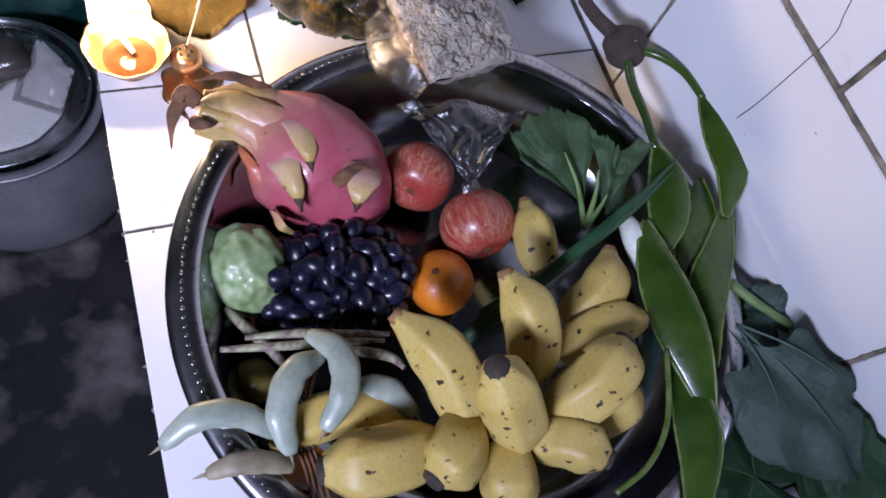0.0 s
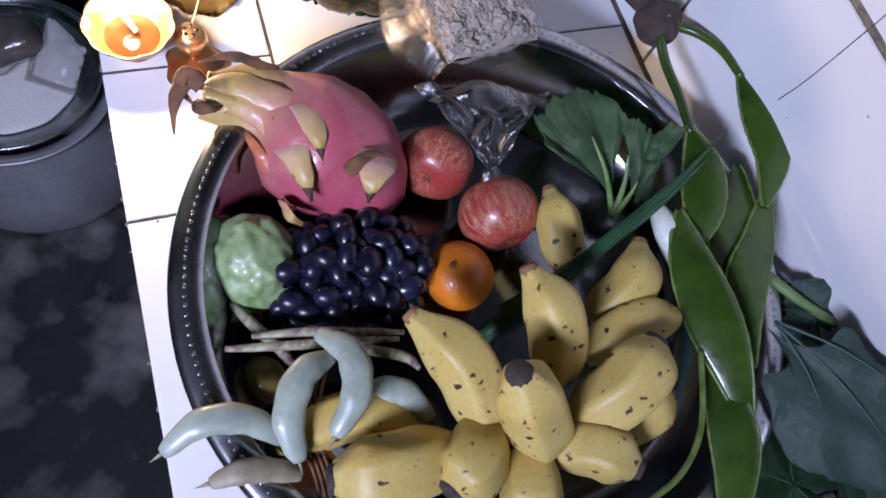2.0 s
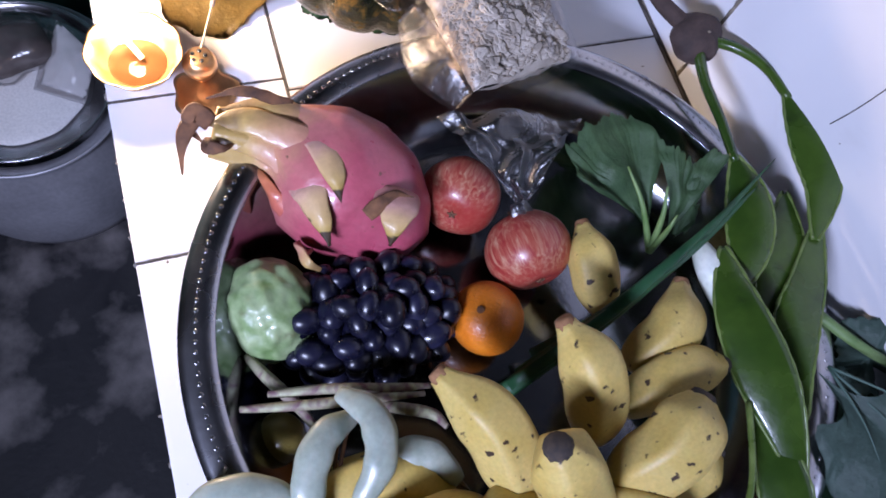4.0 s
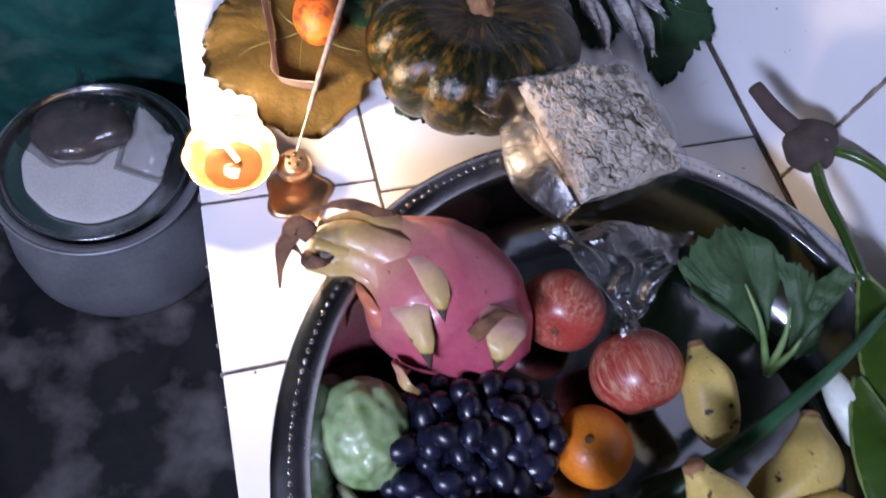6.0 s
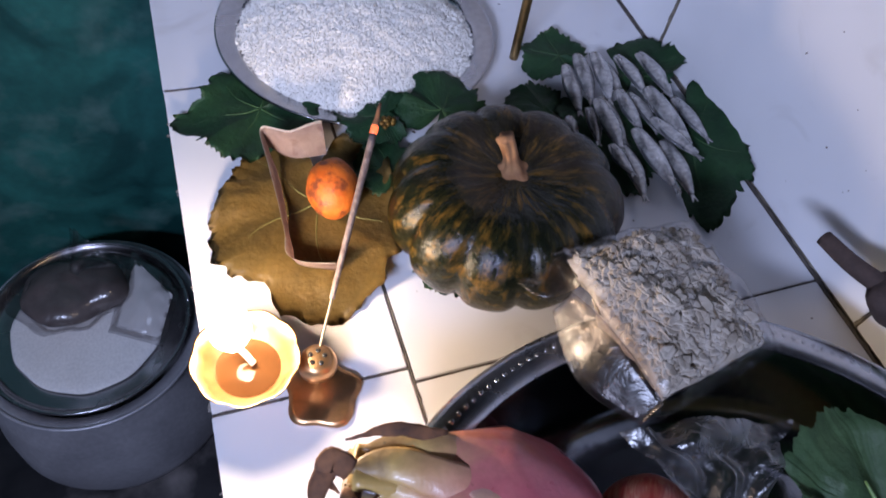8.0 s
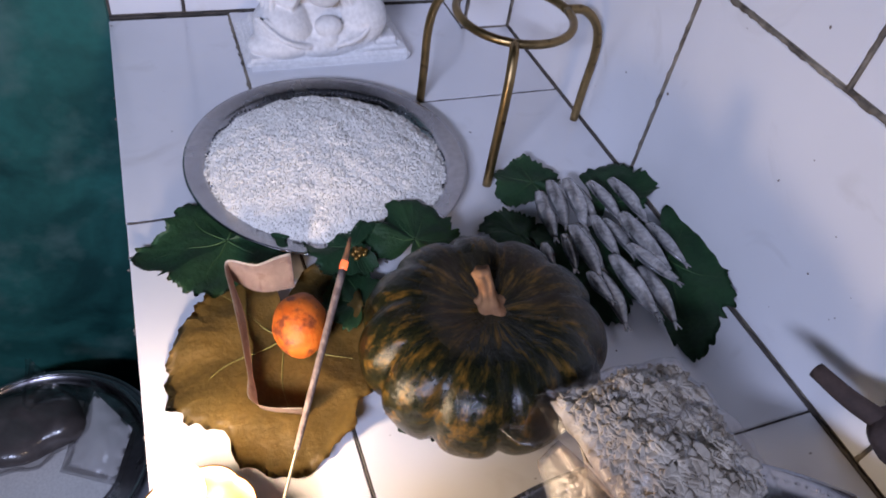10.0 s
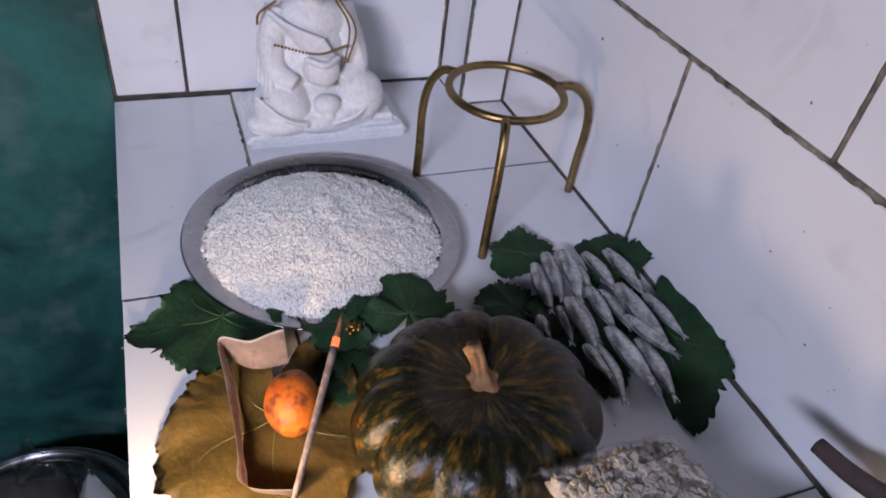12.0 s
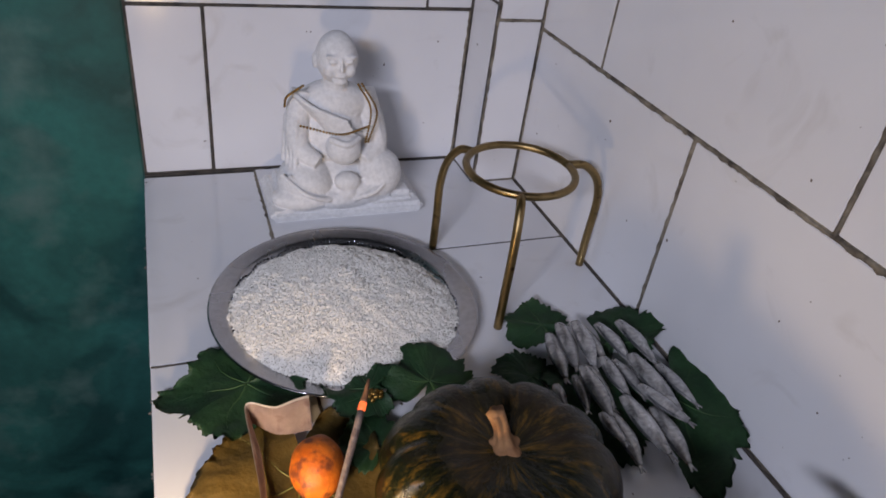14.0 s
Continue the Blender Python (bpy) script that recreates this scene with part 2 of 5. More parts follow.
def pumpkin_material():
    """Dark rind with yellow-brown flecks drawn out along the ribs and dull grey-brown patches."""
    m, nt, b = nodes("pumpkin_skin")
    tc = nt.nodes.new("ShaderNodeTexCoord")
    xyz = nt.nodes.new("ShaderNodeSeparateXYZ")
    nt.links.new(tc.outputs["Object"], xyz.inputs[0])
    at = nt.nodes.new("ShaderNodeMath")
    at.operation = "ARCTAN2"
    nt.links.new(xyz.outputs[1], at.inputs[0])
    nt.links.new(xyz.outputs[0], at.inputs[1])
    ln = nt.nodes.new("ShaderNodeVectorMath")
    ln.operation = "LENGTH"
    nt.links.new(tc.outputs["Object"], ln.inputs[0])
    cv = nt.nodes.new("ShaderNodeCombineXYZ")
    for src, k in ((at.outputs[0], 0), (xyz.outputs[2], 1), (ln.outputs["Value"], 2)):
        nt.links.new(src, cv.inputs[k])
    mp = nt.nodes.new("ShaderNodeMapping")
    mp.inputs["Scale"].default_value = (5.0, 42.0, 42.0)
    nt.links.new(cv.outputs[0], mp.inputs[0])
    n = nt.nodes.new("ShaderNodeTexNoise")
    n.inputs["Scale"].default_value, n.inputs["Detail"].default_value, n.inputs["Roughness"].default_value = 1.6, 8, 0.68
    nt.links.new(mp.outputs[0], n.inputs["Vector"])
    streak = n.outputs["Fac"]
    fine = noise_tex(nt, 160, 5)
    col = ramp(nt, streak, [(0.40, (0.006, 0.008, 0.004)), (0.52, (0.018, 0.017, 0.006)), (0.60, (0.080, 0.046, 0.009)), (0.74, (0.19, 0.095, 0.016))])
    grey = noise_tex(nt, 8, 5)
    col = mixc(nt, ramp(nt, grey, [(0.47, (0, 0, 0)), (0.66, (0.34, 0.34, 0.34))]), col, (0.13, 0.075, 0.055))
    col = mixc(nt, 0.55, col, ramp(nt, fine, [(0.3, (0.4, 0.4, 0.4)), (0.65, (1, 1, 1))]), "MULTIPLY")
    nt.links.new(col, b.inputs["Base Color"])
    nt.links.new(ramp(nt, grey, [(0.40, (0.15,) * 3), (0.60, (0.40,) * 3)]), b.inputs["Roughness"])
    b.inputs["Specular IOR Level"].default_value = 0.30
    mix = mixc(nt, 0.5, streak, fine)
    bump(nt, b, mix, 0.42, 0.005)
    return m




def along_material(name, stops, rough=0.36, coat=0.25):
    """Skin whose pigment runs from root to tip by the mesh's own attribute "along", mottled and veined."""
    m, nt, b = nodes(name)
    at = nt.nodes.new("ShaderNodeAttribute")
    at.attribute_name = "along"
    mott = noise_tex(nt, 38, 5, distort=0.6)
    sh = nt.nodes.new("ShaderNodeMath")
    sh.operation = "MULTIPLY_ADD"
    sh.inputs[1].default_value = 0.30
    nt.links.new(mott, sh.inputs[0])
    nt.links.new(at.outputs["Fac"], sh.inputs[2])
    col = ramp(nt, sh.outputs[0], [(p + 0.15 if 0 < p < 1 else p, c) for p, c in stops])
    fine = noise_tex(nt, 190, 4)
    col = mixc(nt, 0.35, col, ramp(nt, fine, [(0.3, (0.6, 0.6, 0.6)), (0.7, (1, 1, 1))]), "MULTIPLY")
    freck = noise_tex(nt, 95, 2)
    col = mixc(nt, ramp(nt, freck, [(0.70, (0, 0, 0)), (0.76, (0.8, 0.8, 0.8))]), col, (0.07, 0.05, 0.02))
    nt.links.new(col, b.inputs["Base Color"])
    nt.links.new(ramp(nt, mott, [(0.3, (rough * 0.7,) * 3), (0.7, (rough * 1.4,) * 3)]), b.inputs["Roughness"])
    b.inputs["Coat Weight"].default_value, b.inputs["Coat Roughness"].default_value = coat, 0.12
    bump(nt, b, fine, 0.25)
    return m


SCALE = along_material("dragon_scale", [(0.0, (0.46, 0.12, 0.13)), (0.25, (0.54, 0.30, 0.24)), (0.45, (0.55, 0.36, 0.18)), (0.82, (0.42, 0.29, 0.08)), (0.93, (0.05, 0.03, 0.015))], 0.48, 0.08)
SCALE_RED = along_material("dragon_scale_red", [(0.0, (0.46, 0.10, 0.10)), (0.6, (0.50, 0.16, 0.07)), (0.9, (0.20, 0.08, 0.03))])
SCALE_NECK = along_material("dragon_scale_neck", [(0.0, (0.44, 0.13, 0.13)), (0.34, (0.49, 0.25, 0.15)), (0.66, (0.47, 0.31, 0.10)), (0.97, (0.20, 0.12, 0.04))], 0.48, 0.10)
DRAGON = along_material("dragon_fruit_skin", [(0.0, (0.34, 0.05, 0.09)), (0.45, (0.43, 0.09, 0.12)), (0.62, (0.46, 0.15, 0.14)), (0.80, (0.48, 0.27, 0.13)), (1.0, (0.42, 0.28, 0.09))], 0.36, 0.4)
APPLE, PUMPKIN = apple_material(), pumpkin_material()
CORK = surface("pumpkin_stem", (0.17, 0.07, 0.025), (0.34, 0.18, 0.08), 60, 0.7, 0, 150, 0.5)

# ---- building helpers ----
ORIGIN = {}


def thing(name, at, label, category, group="", kind=""):
    ob = new(name)
    ob.empty_display_size = 0.02
    ob.location = at
    ORIGIN[ob] = Vector(at)
    return tagged(ob, label, category, group, kind)


def part(name, bm, material, parent, label="", smooth=True):
    """One mesh, given in world places, as a part of a thing or of a part."""
    org = ORIGIN[parent]
    bmesh.ops.translate(bm, verts=bm.verts, vec=-org)
    me = bpy.data.meshes.new(name)
    bm.to_mesh(me)
    bm.free()
    me.materials.append(material)
    if smooth:
        me.shade_smooth()
    ob = new(name, me)
    ob.parent = parent
    ORIGIN[ob] = org
    return tagged(ob, label)


def alone(name, bm, material, at, label, category, group="", kind="", smooth=True):
    """A thing that is one mesh."""
    bmesh.ops.translate(bm, verts=bm.verts, vec=-Vector(at))
    me = bpy.data.meshes.new(name)
    bm.to_mesh(me)
    bm.free()
    me.materials.append(material)
    if smooth:
        me.shade_smooth()
    ob = new(name, me)
    ob.location = at
    ORIGIN[ob] = Vector(at)
    return tagged(ob, label, category, group, kind)


def box(bm, lo, hi, bevel=0.0):
    m = Matrix.Translation((Vector(lo) + Vector(hi)) / 2) @ Matrix.Diagonal((*(Vector(hi) - Vector(lo)), 1))
    r = bmesh.ops.create_cube(bm, size=1, matrix=m)
    if bevel:
        es = {e for v in r["verts"] for e in v.link_edges}
        bmesh.ops.bevel(bm, geom=list(es), offset=bevel, segments=2, affect="EDGES")
    return bm


def lathe(bm, profile, at=(0, 0, 0), seg=64, ripple=None, turn=None, caps=True):
    """Turns a profile of (radius, height) about z; ripple(angle, k) scales the radius; turn: a rotation of the whole."""
    turn = turn or Matrix.Identity(3)
    rings = []
    for k, (r, z) in enumerate(profile):
        ring = []
        for i in range(seg):
            a = 2 * math.pi * i / seg
            q = r * (ripple(a, k) if ripple else 1)
            ring.append(bm.verts.new(Vector(at) + turn @ Vector((q * math.cos(a), q * math.sin(a), z))))
        rings.append(ring)
    for a, b in zip(rings, rings[1:]):
        for i in range(seg):
            bm.faces.new((a[i], a[(i + 1) % seg], b[(i + 1) % seg], b[i]))
    for ring, flip in ((rings[0], True), (rings[-1], False)) if caps else ():
        bm.faces.new(ring[::-1] if flip else ring)
    return bm


def glide(points, n):
    """n places along a smooth curve through the points."""
    p = [Vector(q) for q in points]
    p = [p[0] * 2 - p[1]] + p + [p[-1] * 2 - p[-2]]
    out = []
    for i in range(n):
        u = i / (n - 1) * (len(p) - 3)
        k = min(int(u), len(p) - 4)
        t = u - k
        a, b, c, d = p[k:k + 4]
        out.append(0.5 * ((2 * b) + (c - a) * t + (2 * a - 5 * b + 4 * c - d) * t * t + (3 * b - a - 3 * c + d) * t ** 3))
    return out


def tube(bm, points, radius, seg=12, n=16, flat=1.0, up=(0, 0, 1), facets=None):
    """A tapered tube along a smooth curve; radius: a number or a function of 0..1; flat: thickness along up against the width."""
    pts = glide(points, n) if n else [Vector(q) for q in points]
    rings = []
    last = None
    for i, p in enumerate(pts):
        d = (pts[min(i + 1, len(pts) - 1)] - pts[max(i - 1, 0)]).normalized()
        s = d.cross(Vector(up))
        if s.length < 0.35 and last is not None:
            s = last - d * last.dot(d)
        elif s.length < 1e-3:
            s = Vector((1, 0, 0)) - d * d.x
        s.normalize()
        if last is not None and s.dot(last) < 0:
            s = -s
        last = s
        u = s.cross(d)
        u_ = i / (len(pts) - 1)
        r = radius(u_) if callable(radius) else radius
        ring = []
        for k in range(seg):
            a = 2 * math.pi * k / seg
            q = r * (facets(a) if facets else 1)
            ring.append(bm.verts.new(p + s * (q * math.cos(a)) + u * (q * math.sin(a) * flat)))
        rings.append(ring)
    for a, b in zip(rings, rings[1:]):
        for i in range(seg):
            bm.faces.new((a[i], a[(i + 1) % seg], b[(i + 1) % seg], b[i]))
    bm.faces.new(rings[0][::-1])
    bm.faces.new(rings[-1])
    return bm


def ball(bm, at, radii, turn=None, rough=0.0, freq=40, u=24, v=16):
    """An ellipsoid with an uneven skin."""
    turn = turn or Matrix.Identity(3)
    at = Vector(at)

    def skin(a, b):
        c = Vector((math.sin(b) * math.cos(a), math.sin(b) * math.sin(a), math.cos(b)))
        c = Vector((c.x * radii[0], c.y * radii[1], c.z * radii[2]))
        k = 1 + (rough * noise.noise(c * freq + at * 7) if rough else 0)
        return bm.verts.new(at + turn @ (c * k))
    top, bot = skin(0, 0), skin(0, math.pi)
    rows = [[skin(2 * math.pi * i / u, math.pi * j / v) for i in range(u)] for j in range(1, v)]
    for i in range(u):
        i2 = (i + 1) % u
        bm.faces.new((top, rows[0][i], rows[0][i2]))
        bm.faces.new((bot, rows[-1][i2], rows[-1][i]))
        for a, b in zip(rows, rows[1:]):
            bm.faces.new((a[i], b[i], b[i2], a[i2]))
    return bm


def turn_to(d, roll=0):
    """The rotation that brings z to d."""
    return (Vector(d).to_track_quat("Z", "Y").to_matrix() @ Matrix.Rotation(radians(roll), 3, "Z"))

# ---- the tiled counter, its walls and the room, closed by added unseen walls ----
EDGE, WALL_X, WALL_Y, CORNER = 0.014, 0.633, 1.457, 1.36
FLOOR_Z, CEIL_Z = -1.10, 1.75


def slab(name, lo, hi, material, label, category):
    return alone(name, box(bmesh.new(), lo, hi, 0.002), material, ((lo[0] + hi[0]) / 2, (lo[1] + hi[1]) / 2, lo[2]), label, category, kind="structure", smooth=False)


floor = slab("floor", (-2.4, -2.0, FLOOR_Z - 0.1), (WALL_X + 0.1, WALL_Y + 0.1, FLOOR_Z), FLOOR, "blackened cement floor with worn pale patches", "floor")
counter = slab("counter", (EDGE + 0.004, -0.75, FLOOR_Z), (WALL_X, WALL_Y, -0.0016), GROUT, "raised masonry counter covered with white tiles and dark joints", "counter")
wall_east = slab("wall_east", (WALL_X + 0.0016, -2.0, FLOOR_Z), (WALL_X + 0.15, WALL_Y + 0.15, 0.55), GRIME, "side wall covered with glossy white tiles and grimy joints", "wall")
wall_north = slab("wall_north", (EDGE, WALL_Y + 0.0016, FLOOR_Z), (WALL_X + 0.0016, WALL_Y + 0.15, 0.55), GROUT, "back wall of the niche covered with white tiles", "wall")
wall_green = slab("wall_green", (-2.4, WALL_Y + 0.02, FLOOR_Z), (EDGE - 0.001, WALL_Y + 0.15, CEIL_Z), GREEN, "stained dark green painted wall beside the tiled niche", "wall")
pillar = slab("pillar", (0.5512, CORNER + 0.0016, -0.001), (WALL_X + 0.0012, WALL_Y + 0.0012, 0.58), GROUT, "narrow tiled pier in the corner of the niche", "pillar")
# unseen walls and ceiling, added in a dark tone so the steel basin reflects darkness
upper_east = slab("unseen_wall_east_upper", (WALL_X + 0.004, -2.0, 0.55), (WALL_X + 0.15, WALL_Y + 0.15, CEIL_Z), DARK_SHELL, "unseen dark wall added above the tiles to darken reflections", "wall")
upper_north = slab("unseen_wall_north_upper", (EDGE - 0.001, WALL_Y + 0.004, 0.55), (WALL_X + 0.004, WALL_Y + 0.15, CEIL_Z), DARK_SHELL, "unseen dark wall added above the tiles to darken reflections", "wall")
unseen_wall_west = slab("unseen_wall_west", (-2.55, -2.0, FLOOR_Z), (-2.4, WALL_Y + 0.15, CEIL_Z), DARK_SHELL, "unseen dark wall added to close the room", "wall")
unseen_wall_south = slab("unseen_wall_south", (-2.55, -2.15, FLOOR_Z), (WALL_X + 0.15, -2.0, CEIL_Z), DARK_SHELL, "unseen dark wall added to close the room", "wall")
ceiling = slab("ceiling", (-2.55, -2.15, CEIL_Z), (WALL_X + 0.15, WALL_Y + 0.15, CEIL_Z + 0.1), DARK_SHELL, "unseen dark ceiling added to close the room", "ceiling")


def tile(owner, axis, lo, hi, gap=0.0022):
    """One tile in a plane across axis, proud of the bed by 6 to 8 mm, with eased edges."""
    lo, hi = Vector(lo), Vector(hi)
    for i in range(3):
        if i != axis:
            lo[i] += gap * random.uniform(0.6, 1.5)
            hi[i] -= gap * random.uniform(0.6, 1.5)
    bm = box(bmesh.new(), lo, hi, 0.0009)
    return part("tile", bm, TILE, owner, smooth=False)


# counter tiles: a narrow row along the open edge and a broad one along the wall
SPLIT = 0.186
for a, b in ((-0.75, -0.42), (-0.42, 0.015), (0.015, 0.433), (0.433, 0.604), (0.604, 1.002), (1.002, 1.448)):
    tile(counter, 2, (EDGE - 0.002, a, -0.0085), (SPLIT, b, 0.0), 0.0012)
for a, b in ((-0.75, -0.58), (-0.58, 0.0), (0.0, 0.589), (0.589, 1.17), (1.17, 1.455)):
    tile(counter, 2, (SPLIT, a, -0.0085), (WALL_X - 0.002, b, 0.0005), 0.0012)
# side wall: courses of 273 mm, joints broken
ROW = 0.273
for k, first in enumerate((0.960, 1.178)):
    ys = [CORNER + 0.004] + [first - 0.43 * i for i in range(6)]
    for a, b in zip(ys[1:], ys):
        tile(wall_east, 0, (WALL_X, a, ROW * k + 0.001), (WALL_X + 0.0065, b, ROW * (k + 1)), 0.0026)
# back wall
for k, xs in enumerate(((0.016, 0.121, 0.548), (0.016, 0.47, 0.548))):
    for a, b in zip(xs, xs[1:]):
        tile(wall_north, 1, (a, WALL_Y, ROW * k + 0.001), (b, WALL_Y + 0.0065, ROW * (k + 1)))
for k in range(2):
    tile(pillar, 0, (0.5495, CORNER + 0.004, 0.0 if k == 0 else 0.31 + ROW * (k - 1)), (0.556, WALL_Y - 0.002, 0.31 + ROW * k))
    tile(pillar, 1, (0.553, CORNER, 0.0 if k == 0 else 0.286 + ROW * (k - 1)), (WALL_X - 0.002, CORNER + 0.0065, 0.286 + ROW * k))


def grout_run(owner, a, b, n_, wide, material, proud=0.0007):
    """Ragged mortar along a joint from a to b on a surface that faces n_: uneven lumps that spill over the tile edges."""
    a, b, n_ = Vector(a), Vector(b), Vector(n_)
    d = b - a
    s = d.normalized().cross(n_)
    cnt = max(8, int(d.length / 0.0035))
    bm = bmesh.new()
    rows = []
    for i in range(cnt + 1):
        p = a + d * (i / cnt)
        k1 = wide * (0.55 + 0.55 * noise.noise(p * 90) + 0.4 * noise.noise(p * 260))
        k2 = wide * (0.55 + 0.55 * noise.noise(p * 90 + Vector((9, 4, 2))) + 0.4 * noise.noise(p * 260 + Vector((3, 8, 1))))
        h = proud * (0.8 + 0.7 * noise.noise(p * 150))
        k1, k2 = max(k1, wide * 0.15), max(k2, wide * 0.15)
        rows.append([bm.verts.new(q) for q in (p - s * k1 - n_ * 0.001, p - s * k1 * 0.8 + n_ * h * 0.6, p + n_ * h, p + s * k2 * 0.8 + n_ * h * 0.6, p + s * k2 - n_ * 0.001)])
    for r1, r2 in zip(rows, rows[1:]):
        for k in range(4):
            bm.faces.new((r1[k], r1[k + 1], r2[k + 1], r2[k]))
    return part("joint", bm, material, owner)


UP, WEST, SOUTH = (0, 0, 1), (-1, 0, 0), (0, -1, 0)
for y in (0.433, 0.604, 1.002):
    grout_run(counter, (EDGE, y, 0), (SPLIT, y, 0), UP, 0.0019, GROUT)
for y in (0.589, 1.17):
    grout_run(counter, (SPLIT, y, 0), (WALL_X, y, 0), UP, 0.0018, GROUT)
grout_run(counter, (SPLIT, -0.3, 0), (SPLIT, 1.25, 0), UP, 0.0019, GROUT)
grout_run(counter, (SPLIT, 1.22, 0), (SPLIT, 1.45, 0), UP, 0.0055, GRIME)
grout_run(counter, (EDGE, WALL_Y - 0.002, 0.001), (0.549, WALL_Y - 0.002, 0.001), UP, 0.0042, GROUT)
grout_run(counter, (WALL_X - 0.002, -0.3, 0.001), (WALL_X - 0.002, CORNER, 0.001), (-0.7, 0, 0.7), 0.0042, GROUT)
for z in (ROW, ROW * 2):
    grout_run(wall_east, (WALL_X, -0.4, z), (WALL_X, CORNER, z), WEST, 0.0048, GRIME)
    grout_run(wall_north, (EDGE, WALL_Y, z), (0.549, WALL_Y, z), SOUTH, 0.0026, GROUT)
for y in (0.960, 0.530, 0.100):
    grout_run(wall_east, (WALL_X, y, 0.004), (WALL_X, y, ROW), WEST, 0.0036, GRIME)
for y in (1.178, 0.748, 0.318):
    grout_run(wall_east, (WALL_X, y, ROW), (WALL_X, y, ROW * 2), WEST, 0.0016 if y > 1 else 0.0042, GRIME)
grout_run(wall_north, (0.121, WALL_Y, 0.002), (0.121, WALL_Y, ROW), SOUTH, 0.0028, GROUT)
grout_run(wall_north, (0.546, WALL_Y, 0.002), (0.546, WALL_Y, ROW), SOUTH, 0.0045, GRIME)
grout_run(pillar, (0.553, CORNER, 0.002), (0.553, CORNER, 0.6), SOUTH, 0.0032, GRIME)
grout_run(pillar, (0.553, CORNER, 0.286), (WALL_X, CORNER, 0.286), SOUTH, 0.0042, GRIME)
grout_run(pillar, (WALL_X - 0.001, CORNER - 0.001, 0.002), (WALL_X - 0.001, CORNER - 0.001, 0.6), (-0.7, -0.7, 0), 0.0036, GRIME)
grout_run(pillar, (0.552, CORNER, 0.001), (WALL_X, CORNER, 0.001), (0, -0.7, 0.7), 0.0042, GRIME)
grout_run(pillar, (0.549, CORNER, 0.001), (0.549, WALL_Y, 0.001), (-0.7, 0, 0.7), 0.0032, GROUT)
bm = bmesh.new()
rg = random.Random(12)
for i in range(26):
    y = rg.uniform(-0.1, 1.4)
    ball(bm, (EDGE - 0.001, y, -0.006 + rg.uniform(-0.004, 0.003)), (rg.uniform(0.001, 0.004), rg.uniform(0.001, 0.004), rg.uniform(0.001, 0.003)), None, 0.4, 300, 7, 5)
tagged(part("edge_crumbs", bm, CEMENT, counter, "rough mortar crumbs along the edge"), kind="stuff")
# a hairline crack across one wall tile
bm = bmesh.new()
tube(bm, [(WALL_X, 0.368, 0.159), (WALL_X, 0.364, 0.195), (WALL_X, 0.362, 0.256), (WALL_X, 0.362, 0.297), (WALL_X, 0.369, 0.313), (WALL_X, 0.375, 0.327)], 0.0006, 5, 24)
alone("tile_crack", bm, GROUT, (WALL_X, 0.41, 0.18), "dark hairline crack across a white wall tile", "crack", kind="structure")

# ---- steel basin ----
BC = Vector((0.3255, 0.2835, 0.0))
basin = thing("steel_basin", BC, "round stainless steel basin with a beaded rim standing on white tiles", "basin")
prof = [(0.0, 0.012), (0.12, 0.0125), (0.185, 0.014), (0.205, 0.022), (0.222, 0.05), (0.240, 0.085), (0.245, 0.094), (0.249, 0.0985), (0.255, 0.100), (0.266, 0.099), (0.271, 0.096), (0.2725, 0.092),
        (0.271, 0.089), (0.267, 0.0895), (0.262, 0.093), (0.252, 0.093), (0.246, 0.088), (0.243, 0.083), (0.226, 0.048), (0.208, 0.017), (0.186, 0.004), (0.12, 0.0015), (0.0, 0.001)]
prof = [(max(r * 1.044, 0.0005), z * 0.955) for r, z in prof]
part("rim", lathe(bmesh.new(), [(0.2563, 0.0912)] + prof[7:15] + [(0.2563, 0.0866)], BC, 128, caps=False), STEEL_DULL, basin, "flat rolled rim")
bm = lathe(bmesh.new(), prof[:7] + [(0.2566, 0.0910), (0.2566, 0.0868)] + prof[16:], BC, 128)
part("bowl", bm, STEEL, basin)
bm = bmesh.new()
for i in range(210):
    a = 2 * math.pi * i / 210
    ball(bm, BC + Vector((0.2705 * math.cos(a), 0.2705 * math.sin(a), 0.0951)), (0.0020, 0.0020, 0.0005), None, 0, 1, 8, 5)
tagged(part("bead_band", bm, STEEL_DULL, basin, "row of small pressed beads"), kind="stuff")

